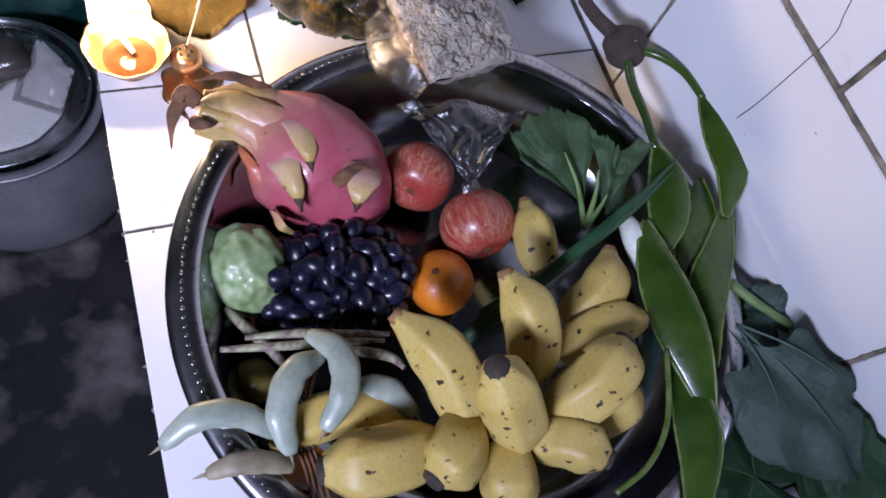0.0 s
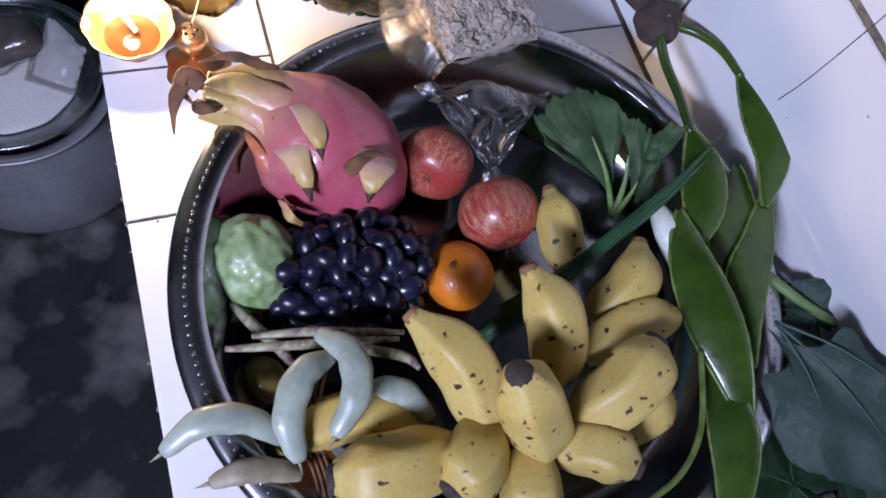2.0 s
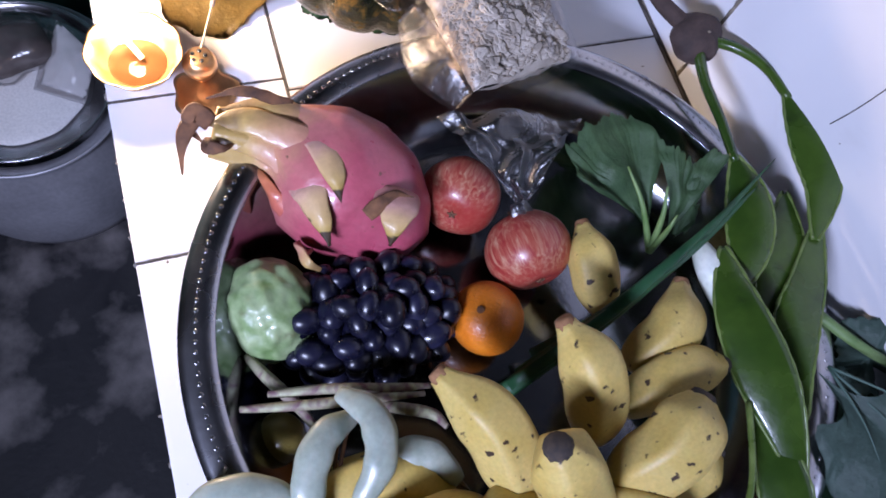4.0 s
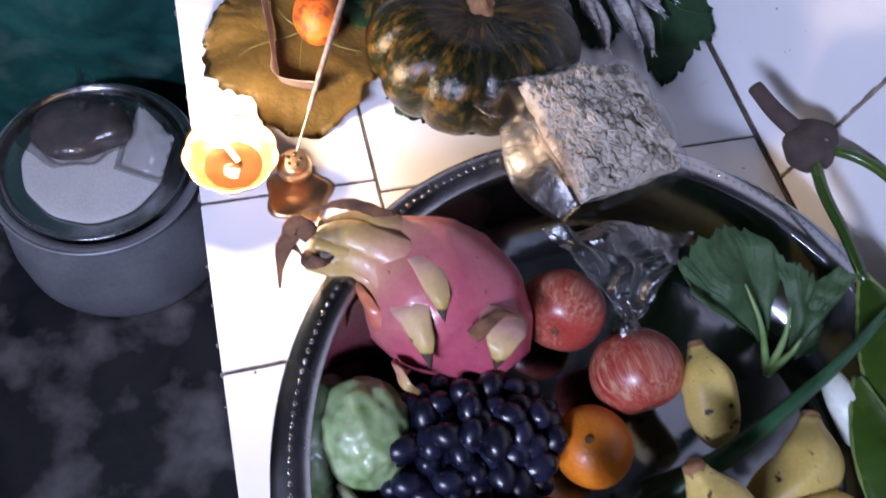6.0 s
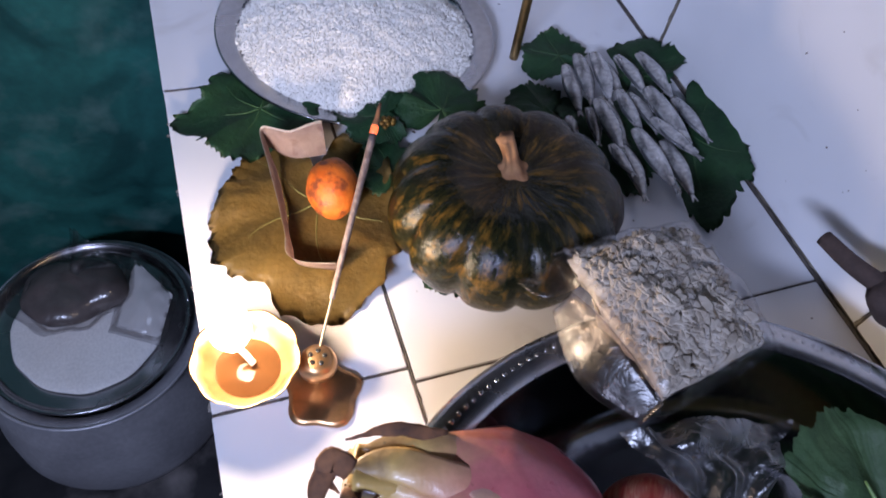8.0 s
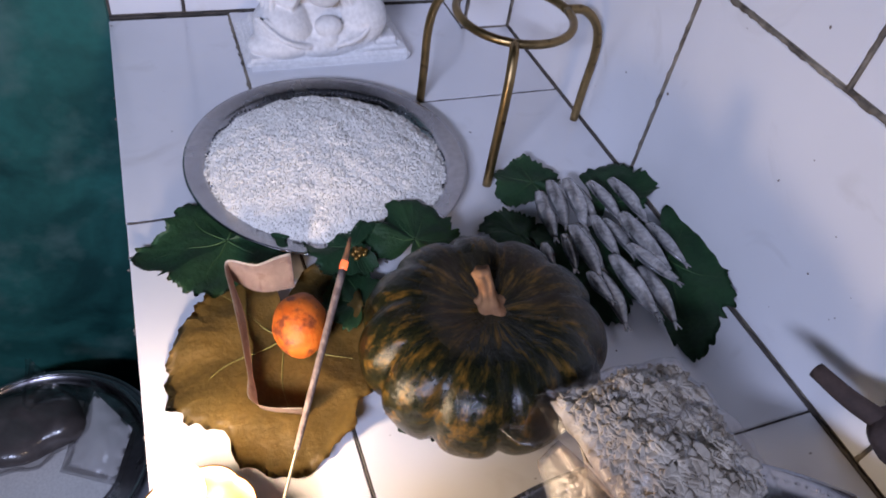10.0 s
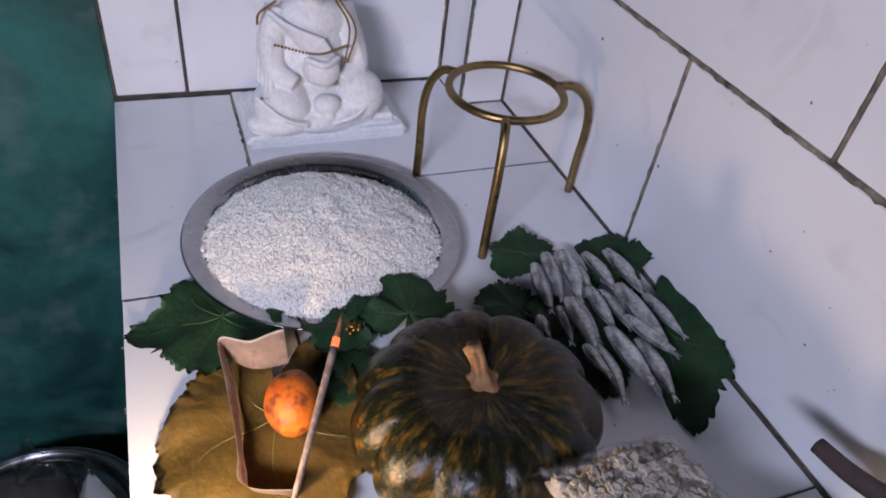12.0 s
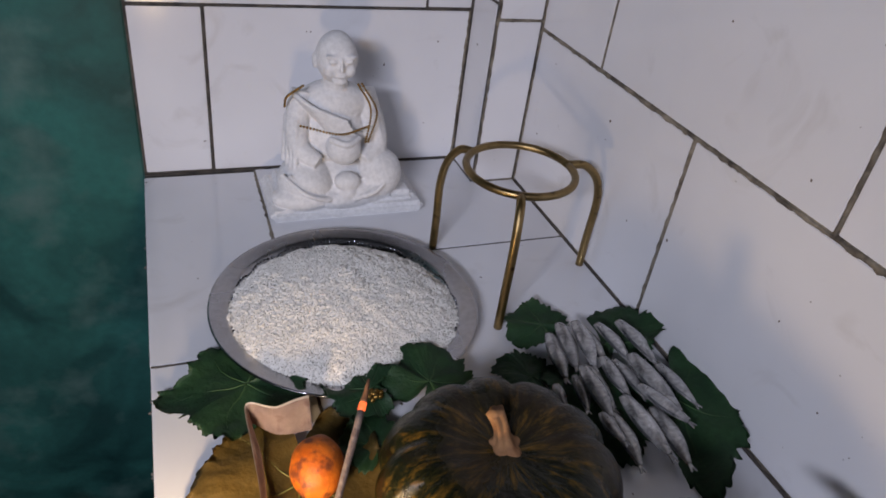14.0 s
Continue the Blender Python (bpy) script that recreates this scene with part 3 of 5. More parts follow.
# ---- fruit in the basin ----


def banana(tip, mid, base, r, pointed=False):
    """A short plump banana: faceted skin, a blunt blackened end and a neck."""
    tip, mid, base = Vector(tip), Vector(mid), Vector(base)
    ob = thing("banana", mid, "ripe yellow banana with brown flecks lying in the basin" if not pointed else "ripe yellow banana with a tapered neck lying in the basin", "banana", "bananas in the basin")

    def rad(u):
        if pointed:
            k = 0.34 + 0.66 * math.sin(min(1.0, u / 0.42) * math.pi / 2) ** 1.4
        else:
            k = 0.42 + 0.58 * math.sin(min(1.0, u / 0.30) * math.pi / 2) ** 1.1
        return r * k * (1 - 0.45 * max(0, (u - 0.68) / 0.32) ** 2)
    ph = random.uniform(0, 6)
    bm = tube(bmesh.new(), [tip, mid, base], rad, 30, 24, 1.0, facets=lambda a: 0.24 + 0.81 * 0.809 / math.cos((a + ph) % 1.25664 - 0.62832))
    part("skin", bm, BANANA, ob)
    d = (tip - mid).normalized()
    k = 0.34 if pointed else 0.42
    bm = tube(bmesh.new(), [tip - d * 0.003, tip + d * 0.002, tip + d * 0.0045], lambda u: r * k * (1.02 - 0.25 * u), 12, 6)
    part("end_cap", bm, CORK if pointed else BANANA_END, ob, "dry brown neck" if pointed else "blackened blunt end")
    return ob


def arc(a, b, lift, side=0.0):
    """The place halfway, bowed upward and sideways."""
    a, b = Vector(a), Vector(b)
    d = (b - a).normalized()
    s = d.cross(Vector((0, 0, 1)))
    return (a + b) / 2 + Vector((0, 0, lift)) + s * side


for a, b, r, lift, side, pt in (
        ((0.220, 0.246, 0.140), (0.265, 0.146, 0.105), 0.0255, 0.012, -0.010, True),
        ((0.318, 0.255, 0.160), (0.335, 0.173, 0.105), 0.0250, 0.014, -0.006, True),
        ((0.401, 0.349, 0.085), (0.402, 0.274, 0.060), 0.0225, 0.012, 0.004, True),
        ((0.455, 0.270, 0.110), (0.396, 0.216, 0.080), 0.0240, 0.012, -0.012, True),
        ((0.459, 0.195, 0.115), (0.371, 0.187, 0.090), 0.0205, 0.010, 0.008, False),
        ((0.407, 0.175, 0.150), (0.336, 0.132, 0.105), 0.0270, 0.014, -0.008, False),
        ((0.425, 0.134, 0.110), (0.356, 0.120, 0.080), 0.0210, 0.008, -0.004, False),
        ((0.267, 0.174, 0.198), (0.307, 0.125, 0.100), 0.0265, 0.004, 0.000, False),
        ((0.362, 0.087, 0.130), (0.311, 0.126, 0.090), 0.0240, 0.010, 0.006, False),
        ((0.215, 0.114, 0.125), (0.260, 0.150, 0.090), 0.0270, 0.016, 0.004, False),
        ((0.135, 0.146, 0.110), (0.236, 0.142, 0.090), 0.0290, 0.010, 0.006, False),
        ((0.101, 0.183, 0.075), (0.220, 0.169, 0.070), 0.0215, 0.008, -0.016, False),
        ((0.273, 0.073, 0.110), (0.295, 0.132, 0.080), 0.0260, 0.008, 0.000, False)):
    banana(a, arc(a, b, lift, side), b, r, pt)

crown = alone("banana_stalk", ball(bmesh.new(), (0.289, 0.139, 0.080), (0.035, 0.025, 0.022), None, 0.3), BANANA_END, (0.296, 0.141, 0.060), "dark woody crown joining the banana fingers", "banana crown")

# dragon fruit
P0, P1, P2, P3 = Vector((0.243, 0.369, 0.060)), Vector((0.216, 0.423, 0.065)), Vector((0.164, 0.473, 0.085)), Vector((0.103, 0.495, 0.100))
dragon = thing("dragon_fruit", P1, "pink dragon fruit with curling yellow-green scales resting in the basin", "dragon fruit")


def dr(u):
    if u < 0.55:
        return 0.064 * math.sin(math.pi * (0.10 + 0.90 * u / 0.55 * 0.58)) ** 0.8
    k = (u - 0.55) / 0.45
    return 0.064 * (0.30 + 0.665 * (1 - k) ** 1.9 + 0.02 * math.sin(k * 9))


def give_along(ob, values):
    at = ob.data.attributes.new("along", "FLOAT", "POINT")
    at.data.foreach_set("value", values)
    return ob


def ridged(bm, path, seg, count):
    """Ribs that rise towards the neck of a tube."""
    axis = glide(path, count)
    for i, v in enumerate(list(bm.verts)):
        u = (i // seg) / (count - 1)
        a = 2 * math.pi * (i % seg) / seg
        k = max(0.0, (u - 0.45) / 0.55)
        q = axis[i // seg]
        v.co = q + (v.co - q) * (1 + 0.16 * k * math.cos(5 * a + 2.4 * u) + 0.05 * noise.noise(v.co * 38))
    return bm


body = ridged(tube(bmesh.new(), [P0, P1, P2, P3], dr, 40, 56), [P0, P1, P2, P3], 40, 56)
give_along(part("body", body, DRAGON, dragon), [(i // 40) / 55 for i in range(40 * 56)])


def scale_leaf(pts, wide, material, label="", lift=0.004, thick=0.0022, blunt=1.9):
    """A leathery scale along pts: rooted broad in the skin, arched across, narrowing to a free tip."""
    line = glide(pts, 26)
    axis = glide([P0, P1, P2, P3], 40)
    bm = bmesh.new()
    rows, vals = [], []
    for i, p in enumerate(line):
        u = i / 25
        d = (line[min(i + 1, 25)] - line[max(i - 1, 0)]).normalized()
        near = min(axis, key=lambda q: (q - p).length)
        up = (p - near).normalized() + Vector((-0.1, -0.3, 0.5))
        s = d.cross(up).normalized()
        up = s.cross(d).normalized()
        w_ = wide * (0.82 + 0.18 * math.sin(math.pi * min(1, u * 2.4))) * (1 - u ** blunt) + 0.0006
        row = []
        for k in range(13):
            v = k / 6 - 1
            q = p + s * (w_ * v * (1 + 0.10 * noise.noise(p * 70 + Vector((v, 0, 2))))) + up * (lift * (1 - v * v) * (1 - 0.6 * u) - lift + 0.0012 * noise.noise(p * 90 + s * v))
            row.append(bm.verts.new(q))
            vals.append(u)
        rows.append(row)
    for a, b in zip(rows, rows[1:]):
        for k in range(12):
            bm.faces.new((a[k], a[k + 1], b[k + 1], b[k]))
    bm.verts.index_update()
    lay = bm.verts.layers.float.new("along")
    for v, x in zip(bm.verts, vals):
        v[lay] = x
    bmesh.ops.recalc_face_normals(bm, faces=bm.faces)
    bmesh.ops.solidify(bm, geom=list(bm.faces), thickness=thick)
    return part("scale", bm, material, dragon, label)


def curl(pts, wide, label):
    bm = tube(bmesh.new(), pts, lambda u: wide * (0.55 + 0.45 * math.sin(math.pi * min(1, 0.25 + u))) * (1 - 0.8 * u ** 3), 12, 22, 0.35, (-0.3, -0.4, 0.8), facets=lambda a: 1 + 0.14 * math.sin(3 * a + 1))
    for v in bm.verts:
        v.co += v.co.normalized() * 0.0016 * noise.noise(v.co * 140)
    return part("scale", bm, DRY, dragon, label)


scale_leaf(((0.190, 0.486, 0.106), (0.187, 0.448, 0.134), (0.186, 0.416, 0.138), (0.187, 0.398, 0.124)), 0.0170, SCALE, "", 0.006)
scale_leaf(((0.168, 0.452, 0.104), (0.165, 0.416, 0.124), (0.168, 0.388, 0.119), (0.170, 0.371, 0.104)), 0.0175, SCALE, "", 0.006)
scale_leaf(((0.238, 0.405, 0.121), (0.229, 0.383, 0.129), (0.222, 0.369, 0.126), (0.217, 0.358, 0.112)), 0.0195, SCALE, "", 0.004)
scale_leaf(((0.204, 0.384, 0.126), (0.217, 0.390, 0.131), (0.232, 0.396, 0.130), (0.248, 0.393, 0.122)), 0.0065, DRY, "dark dried scale", 0.003)
scale_leaf(((0.216, 0.452, 0.104), (0.184, 0.477, 0.120), (0.150, 0.496, 0.128), (0.112, 0.506, 0.120)), 0.0150, SCALE_NECK, "yellow-green scale along the neck", 0.005, 0.003, 5.5)
scale_leaf(((0.194, 0.440, 0.118), (0.163, 0.463, 0.128), (0.131, 0.485, 0.130), (0.098, 0.494, 0.118)), 0.0150, SCALE_NECK, "yellow-green scale along the neck", 0.006, 0.003, 5.5)
scale_leaf(((0.168, 0.432, 0.104), (0.148, 0.455, 0.116), (0.126, 0.472, 0.116), (0.096, 0.484, 0.106)), 0.0135, SCALE_NECK, "yellow-green scale along the neck", 0.005, 0.003, 5.5)
scale_leaf(((0.148, 0.412, 0.078), (0.139, 0.428, 0.092), (0.132, 0.447, 0.094), (0.126, 0.466, 0.090)), 0.0095, SCALE_RED, "reddish pointed scale", 0.004)
scale_leaf(((0.156, 0.388, 0.074), (0.150, 0.378, 0.088), (0.153, 0.366, 0.092), (0.162, 0.360, 0.086)), 0.0070, SCALE_NECK, "", 0.003)
curl(((0.170, 0.496, 0.120), (0.143, 0.503, 0.134), (0.122, 0.507, 0.136), (0.104, 0.509, 0.128)), 0.0050, "dried brown scale")
curl(((0.103, 0.492, 0.118), (0.093, 0.500, 0.124), (0.086, 0.496, 0.116), (0.094, 0.484, 0.104)), 0.0085, "dried brown curled tip")
curl(((0.104, 0.482, 0.110), (0.098, 0.472, 0.118), (0.108, 0.468, 0.120), (0.118, 0.474, 0.112)), 0.0065, "dried brown curled tip")
curl(((0.092, 0.498, 0.118), (0.083, 0.490, 0.114), (0.077, 0.478, 0.108), (0.073, 0.464, 0.094)), 0.0075, "dried brown hanging tip")

# grapes
GC = Vector((0.199, 0.319, 0.060))
bunch = thing("grape_bunch", GC, "bunch of dark blue-black grapes with wet shine", "grapes")
rng = random.Random(5)
spots = []
tries = 0
while len(spots) < 74 and tries < 20000:
    tries += 1
    a, q = rng.uniform(0, 2 * math.pi), math.sqrt(rng.random())
    x, y = 0.074 * q * math.cos(a), 0.051 * q * math.sin(a)
    z = 0.048 * (1 - q * q) ** 0.6 - 0.018 + rng.uniform(-0.012, 0.008)
    s = Vector((x, y, z))
    if all((s - o).length > 0.0148 for o in spots):
        spots.append(s)
base = [ball(bmesh.new(), (0, 0, 0), (0.0112, 0.0112, 0.0148), None, 0.07, 70, 18, 14) for _ in range(1)][0]
gm = bpy.data.meshes.new("grape")
base.to_mesh(gm)
base.free()
gm.materials.append(GRAPE)
gm.shade_smooth()
for s in spots:
    g = new("grape", gm)
    g.parent = bunch
    g.matrix_basis = Matrix.Translation(s) @ turn_to((s.x * 14 + rng.uniform(-0.7, 0.7), s.y * 14 + rng.uniform(-0.7, 0.7), rng.uniform(0.1, 0.8))).to_4x4() @ Matrix.Scale(rng.uniform(0.84, 1.10), 4)
part("stem", tube(bmesh.new(), [GC + Vector((-0.05, 0.0, -0.012)), GC + Vector((0, 0, 0.012)), GC + Vector((0.055, 0.01, -0.012))], 0.002, 6, 10), GREENSTEM, bunch)


def apple(at, r, axis):
    ob = thing("apple", at, "red and cream streaked apple resting in the basin", "apple", "apples in the basin")
    pr = []
    for i in range(25):
        t = math.pi * i / 24
        pr.append((max(0.0004, r * (math.sin(t) * (1 + 0.06 * math.cos(t)))), -r * 0.93 * math.cos(t) - r * 0.16 * math.exp(-(t / 0.28) ** 2) * -1 - r * 0.30 * math.exp(-((math.pi - t) / 0.33) ** 2)))
    ob.matrix_basis = Matrix.Translation(at) @ turn_to(axis).to_4x4()
    ORIGIN[ob] = Vector((0, 0, 0))
    part("flesh", lathe(bmesh.new(), pr, (0, 0, 0), 40, lambda a, k: 1 + 0.02 * math.cos(5 * a) + 0.01 * math.cos(2 * a)), APPLE, ob)
    e = Vector((0, 0, -r * 0.78))
    bm = bmesh.new()
    for k in range(5):
        d = Vector((math.cos(k * 1.2566), math.sin(k * 1.2566), 0))
        tube(bm, [e + d * 0.001, e + d * 0.003 - Vector((0, 0, 0.0015)), e + d * 0.005], lambda u: 0.0016 * (1.1 - u), 6, 5)
    part("calyx", bm, DRY, ob, "dry brown calyx")
    s = Vector((0, 0, r * 0.62))
    part("stem", tube(bmesh.new(), [s, s + Vector((0.001, 0, r * 0.22)), s + Vector((0.003, 0, r * 0.38))], 0.0014, 6, 6), DRY, ob)
    return ob


apple((0.308, 0.412, 0.060), 0.0375, (0.5, 0.6, -0.3))
apple((0.351, 0.345, 0.064), 0.0395, (-0.05, 0.85, -0.02))
oc = Vector((0.298, 0.295, 0.050))
orange = thing("orange", oc, "ripe orange with a dark navel resting in the basin", "orange")
part("peel", ball(bmesh.new(), oc, (0.0335, 0.0335, 0.031), None, 0.02, 30, 32, 24), ORANGE, orange)
nv = Vector((0.288, 0.297, 0.0735))
part("navel", ball(bmesh.new(), oc + (nv - oc).normalized() * 0.0325, (0.0035, 0.0035, 0.002), turn_to(nv - oc), 0.2, 90, 10, 6), DRY, orange, "small dark navel")
cc = Vector((0.118, 0.345, 0.058))
cust = thing("custard_apple", cc, "pale green knobbly custard apple beside the grapes", "custard apple")
bm = ball(bmesh.new(), cc, (0.038, 0.044, 0.037), Matrix.Rotation(0.5, 3, "X"), 0.095, 100, 64, 44)
part("skin", bm, CUSTARD, cust)
part("stalk_scar", ball(bmesh.new(), (0.091, 0.362, 0.066), (0.008, 0.008, 0.006), None, 0.4, 200, 14, 8), BEAN_TAN, cust, "fibrous pale scar")
fig = alone("olive_fruit", ball(bmesh.new(), (0.103, 0.244, 0.045), (0.0195, 0.0205, 0.0195), None, 0.05, 40), FIG, (0.104, 0.247, 0.030), "round olive-brown fruit with a pale shine in the basin", "fruit")


def bean(points, r, material=BEAN, label="pale grey-green flat bean pod in the basin"):
    p = [Vector(q) for q in points]
    ob = thing("bean_pod", p[len(p) // 2], label, "bean pod", "bean pods")
    bm = tube(bmesh.new(), p, lambda u: r * (0.12 + 0.88 * math.sin(math.pi * min(1, max(0, u * 0.94 + 0.03))) ** 0.45) * (1 + 0.04 * math.sin(u * 26)), 14, 32, 0.55)
    part("pod", bm, material, ob)
    d = (p[0] - p[1]).normalized()
    part("tip", tube(bmesh.new(), [p[0], p[0] + d * 0.006, p[0] + d * 0.011 + Vector((0, 0, 0.002))], lambda u: 0.0018 * (1.1 - u), 6, 6), BEAN_TAN, ob, "thin dry tip")
    return ob


bean(((0.144, 0.176, 0.110), (0.166, 0.201, 0.122), (0.169, 0.232, 0.122), (0.150, 0.257, 0.110)), 0.0125)
bean(((0.115, 0.166, 0.100), (0.114, 0.198, 0.112), (0.131, 0.227, 0.112), (0.158, 0.239, 0.100)), 0.0130)
bean(((0.225, 0.171, 0.085), (0.208, 0.196, 0.092), (0.185, 0.203, 0.090), (0.153, 0.202, 0.080)), 0.0120)
bean(((0.023, 0.198, 0.105), (0.053, 0.210, 0.116), (0.085, 0.204, 0.112), (0.108, 0.184, 0.098)), 0.0115, BEAN, "long pale bean pod lying over the basin rim")
bean(((0.051, 0.168, 0.108), (0.074, 0.169, 0.112), (0.095, 0.165, 0.106), (0.115, 0.156, 0.095)), 0.0095, BEAN_TAN, "tan drying bean pod lying over the basin rim")
for pts, r in ((((0.101, 0.273, 0.085), (0.145, 0.264, 0.092), (0.188, 0.253, 0.092), (0.223, 0.247, 0.085)), 0.0045),
               (((0.079, 0.267, 0.088), (0.129, 0.256, 0.094), (0.176, 0.248, 0.094), (0.217, 0.242, 0.086)), 0.0042),
               (((0.091, 0.312, 0.060), (0.104, 0.288, 0.066), (0.121, 0.261, 0.070), (0.131, 0.239, 0.066)), 0.0052),
               (((0.158, 0.252, 0.085), (0.194, 0.236, 0.090), (0.218, 0.225, 0.088), (0.225, 0.212, 0.095)), 0.0048)):
    ob = thing("long_bean", pts[1], "thin streaked bean pod mottled purple and cream", "bean pod", "thin bean pods")
    part("pod", tube(bmesh.new(), pts, lambda u, r=r: r * (0.25 + 0.75 * math.sin(math.pi * min(0.97, u + 0.04)) ** 0.4), 10, 24), STREAK, ob)
bm = bmesh.new()
for k in range(4):
    a = Vector((0.123, 0.169, 0.080)) + Vector((0.004 * k, 0, 0))
    tube(bm, [a, a + Vector((0.004, 0.035, 0.012)), a + Vector((0.012 + 0.004 * k, 0.075, 0.004))], 0.0016, 6, 12)
    tube(bm, [a, a + Vector((0.002, -0.02, 0.0)), a + Vector((0.001 * k, -0.045, 0.004))], 0.0014, 6, 10)
alone("vine_twig", bm, DRY, (0.123, 0.169, 0.080), "tangled thin dark vine twigs among the beans", "twigs")

# ---- greens at the basin's side ----


def leaf(at, length, width, heading, tilt=0.0, roll=0.0, lobes=5, depth=0.25, ruffle=0.006, seed=0, teeth=0.04, droop=0.0, notch=0.75):
    """A broad leaf lying about level: base at its stalk, five pointed lobes (or a few faint ones), ruffled, toothed edge. Returns the bmesh and the pose."""
    rg = random.Random(seed)
    m = Matrix.Translation(at) @ Matrix.Rotation(radians(heading), 4, "Z") @ Matrix.Rotation(radians(tilt), 4, "X") @ Matrix.Rotation(radians(roll), 4, "Y")
    bm = bmesh.new()
    n, rings = 240, 12
    tips = [(c + rg.uniform(-0.08, 0.08), r * rg.uniform(0.92, 1.08)) for c, r in ((0.0, 1.0), (1.08, 0.92), (-1.08, 0.92), (2.15, 0.80), (-2.15, 0.80))]
    grid = []
    for i in range(n):
        a = 2 * math.pi * i / n
        f = (a - math.pi / 2 + math.pi) % (2 * math.pi) - math.pi
        cut = 1 - notch * math.exp(-((a - 1.5 * math.pi) / 0.20) ** 2)
        if lobes == 5:
            lob = max(r * (1 - depth * 1.9 * min(1.0, abs(f - c) / 0.95) ** 1.35) for c, r in tips)
        else:
            lob = 1 - depth * (0.5 - 0.5 * math.cos(lobes * f))
        cs = Vector((math.cos(a), math.sin(a), 0))
        saw = abs(((a * 5.2 + 0.7 * noise.noise(cs * 3)) % 1.0) - 0.45)
        tooth = 1 + teeth * (1.3 * noise.noise(cs * 9 + Vector((seed, 0, 0))) - 1.1 * saw + 0.5 * noise.noise(cs * 26 + Vector((0, seed, 0)))) + 0.10 * noise.noise(cs * 2.2 + Vector((0, 0, seed * 1.7)))
        R = cut * lob * tooth
        row = []
        for k in range(1, rings + 1):
            q = k / rings
            x, y = math.cos(a) * R * q * width, math.sin(a) * R * q * length
            row.append(bm.verts.new(m @ Vector((x, y, leaf_height(x, y, q, f, ruffle, seed, lobes, droop)))))
        grid.append(row)
    mid = bm.verts.new(m @ Vector((0, 0, 0)))
    for i in range(n):
        a, b = grid[i], grid[(i + 1) % n]
        bm.faces.new((mid, a[0], b[0]))
        for k in range(rings - 1):
            bm.faces.new((a[k], a[k + 1], b[k + 1], b[k]))
    bmesh.ops.solidify(bm, geom=list(bm.faces), thickness=0.0006)
    return bm, m


def leaf_height(x, y, q, f, ruffle, seed, lobes, droop):
    """Broad waves, a gutter along each lobe and a frilled edge."""
    return ruffle * noise.noise(Vector((x * 22, y * 22, seed * 3.1))) * (0.4 + q) - 0.30 * ruffle * math.cos(lobes * f) * q + 0.35 * ruffle * q * q * noise.noise(Vector((x * 75, y * 75, seed))) - droop * q * q


def lay_leaf(name, label, material, at, length, width, heading, group="", veins=5, lift=0.0012, z_curve=None, **kw):
    ob = thing(name, at, label, "leaf", group)
    bm, m = leaf(at, length, width, heading, **kw)
    part("blade", bm, material, ob)
    ru, sd, lb = kw.get("ruffle", 0.006), kw.get("seed", 0), kw.get("lobes", 5)
    for k in range(veins):
        a = math.pi / 2 + (k - (veins - 1) / 2) * (1.08 if lb == 5 else 2 * math.pi / max(veins, 5))
        pts = []
        for q in (0.0, 0.2, 0.4, 0.6, 0.78):
            w2 = a + 0.12 * math.sin(q * 5 + sd + k)
            x, y = math.cos(w2) * q * width * 0.95, math.sin(w2) * q * length * 0.95
            z = leaf_height(x, y, q, w2 - math.pi / 2, ru, sd, lb, kw.get("droop", 0.0))
            pts.append(m @ Vector((x, y, z + 0.0001)))
        part("vein", tube(bmesh.new(), pts, lambda u: 0.0008 * (1.15 - u), 6, 12), VEINS[material], ob)
    return ob, m


# the leaf by the lamp has veins yellowed like its flame-tinted blade
VEINS = {LEAF: VEIN, LEAF_FLAMELIT: surface("flamelit_vein", (0.20, 0.18, 0.04), (0.28, 0.24, 0.07), 60, 0.5), LEAF_GREY: surface("grey_vein", (0.06, 0.115, 0.09), (0.085, 0.145, 0.115), 60, 0.5)}
# leafy sprig
sprig = thing("leafy_sprig", (0.482, 0.323, 0.050), "fresh green crinkled leaf sprig with pale stalks", "leaf vegetable")


def fan(base, tips, seed, folds, amp, neck=0.30, rag=0.09, spread=0.8):
    """A crinkled blade spread from base to a row of tips, with folds that run out from the base."""
    edge = glide(tips, 121)
    base = Vector(base)
    bm = bmesh.new()
    rows = []
    for i, e in enumerate(edge):
        u = i / 120
        e = base + (e - base) * (1 + 0.11 * noise.noise(Vector((u * 9, seed, 0))) + rag * (noise.noise(Vector((u * 24, seed, 4))) + 0.6 * noise.noise(Vector((u * 60, seed, 9)))))
        row = []
        for k in range(19):
            v = neck + (1 - neck) * k / 18
            q = base.lerp(e, v)
            mid = base.lerp(edge[60], v)
            q = mid.lerp(q, min(1.0, 0.10 + 1.1 * (v - neck) / (1 - neck)) ** spread)
            row.append(bm.verts.new(q + Vector((0, 0, amp * math.sin(u * folds + seed) * v * (0.5 + 0.5 * v) + 0.010 * noise.noise(q * 45 + Vector((0, 0, seed))) * v + 0.012 * math.sin(math.pi * v)))))
        rows.append(row)
    for r1, r2 in zip(rows, rows[1:]):
        for k in range(18):
            bm.faces.new((r1[k], r1[k + 1], r2[k + 1], r2[k]))
    bmesh.ops.solidify(bm, geom=list(bm.faces), thickness=0.0006)
    return bm


part("leaflet", fan((0.478, 0.318, 0.055), ((0.409, 0.384, 0.092), (0.411, 0.422, 0.102), (0.469, 0.442, 0.110), (0.496, 0.401, 0.108)), 1, 15, 0.0050, 0.22, 0.05, 0.42), LEAF_FRESH, sprig)
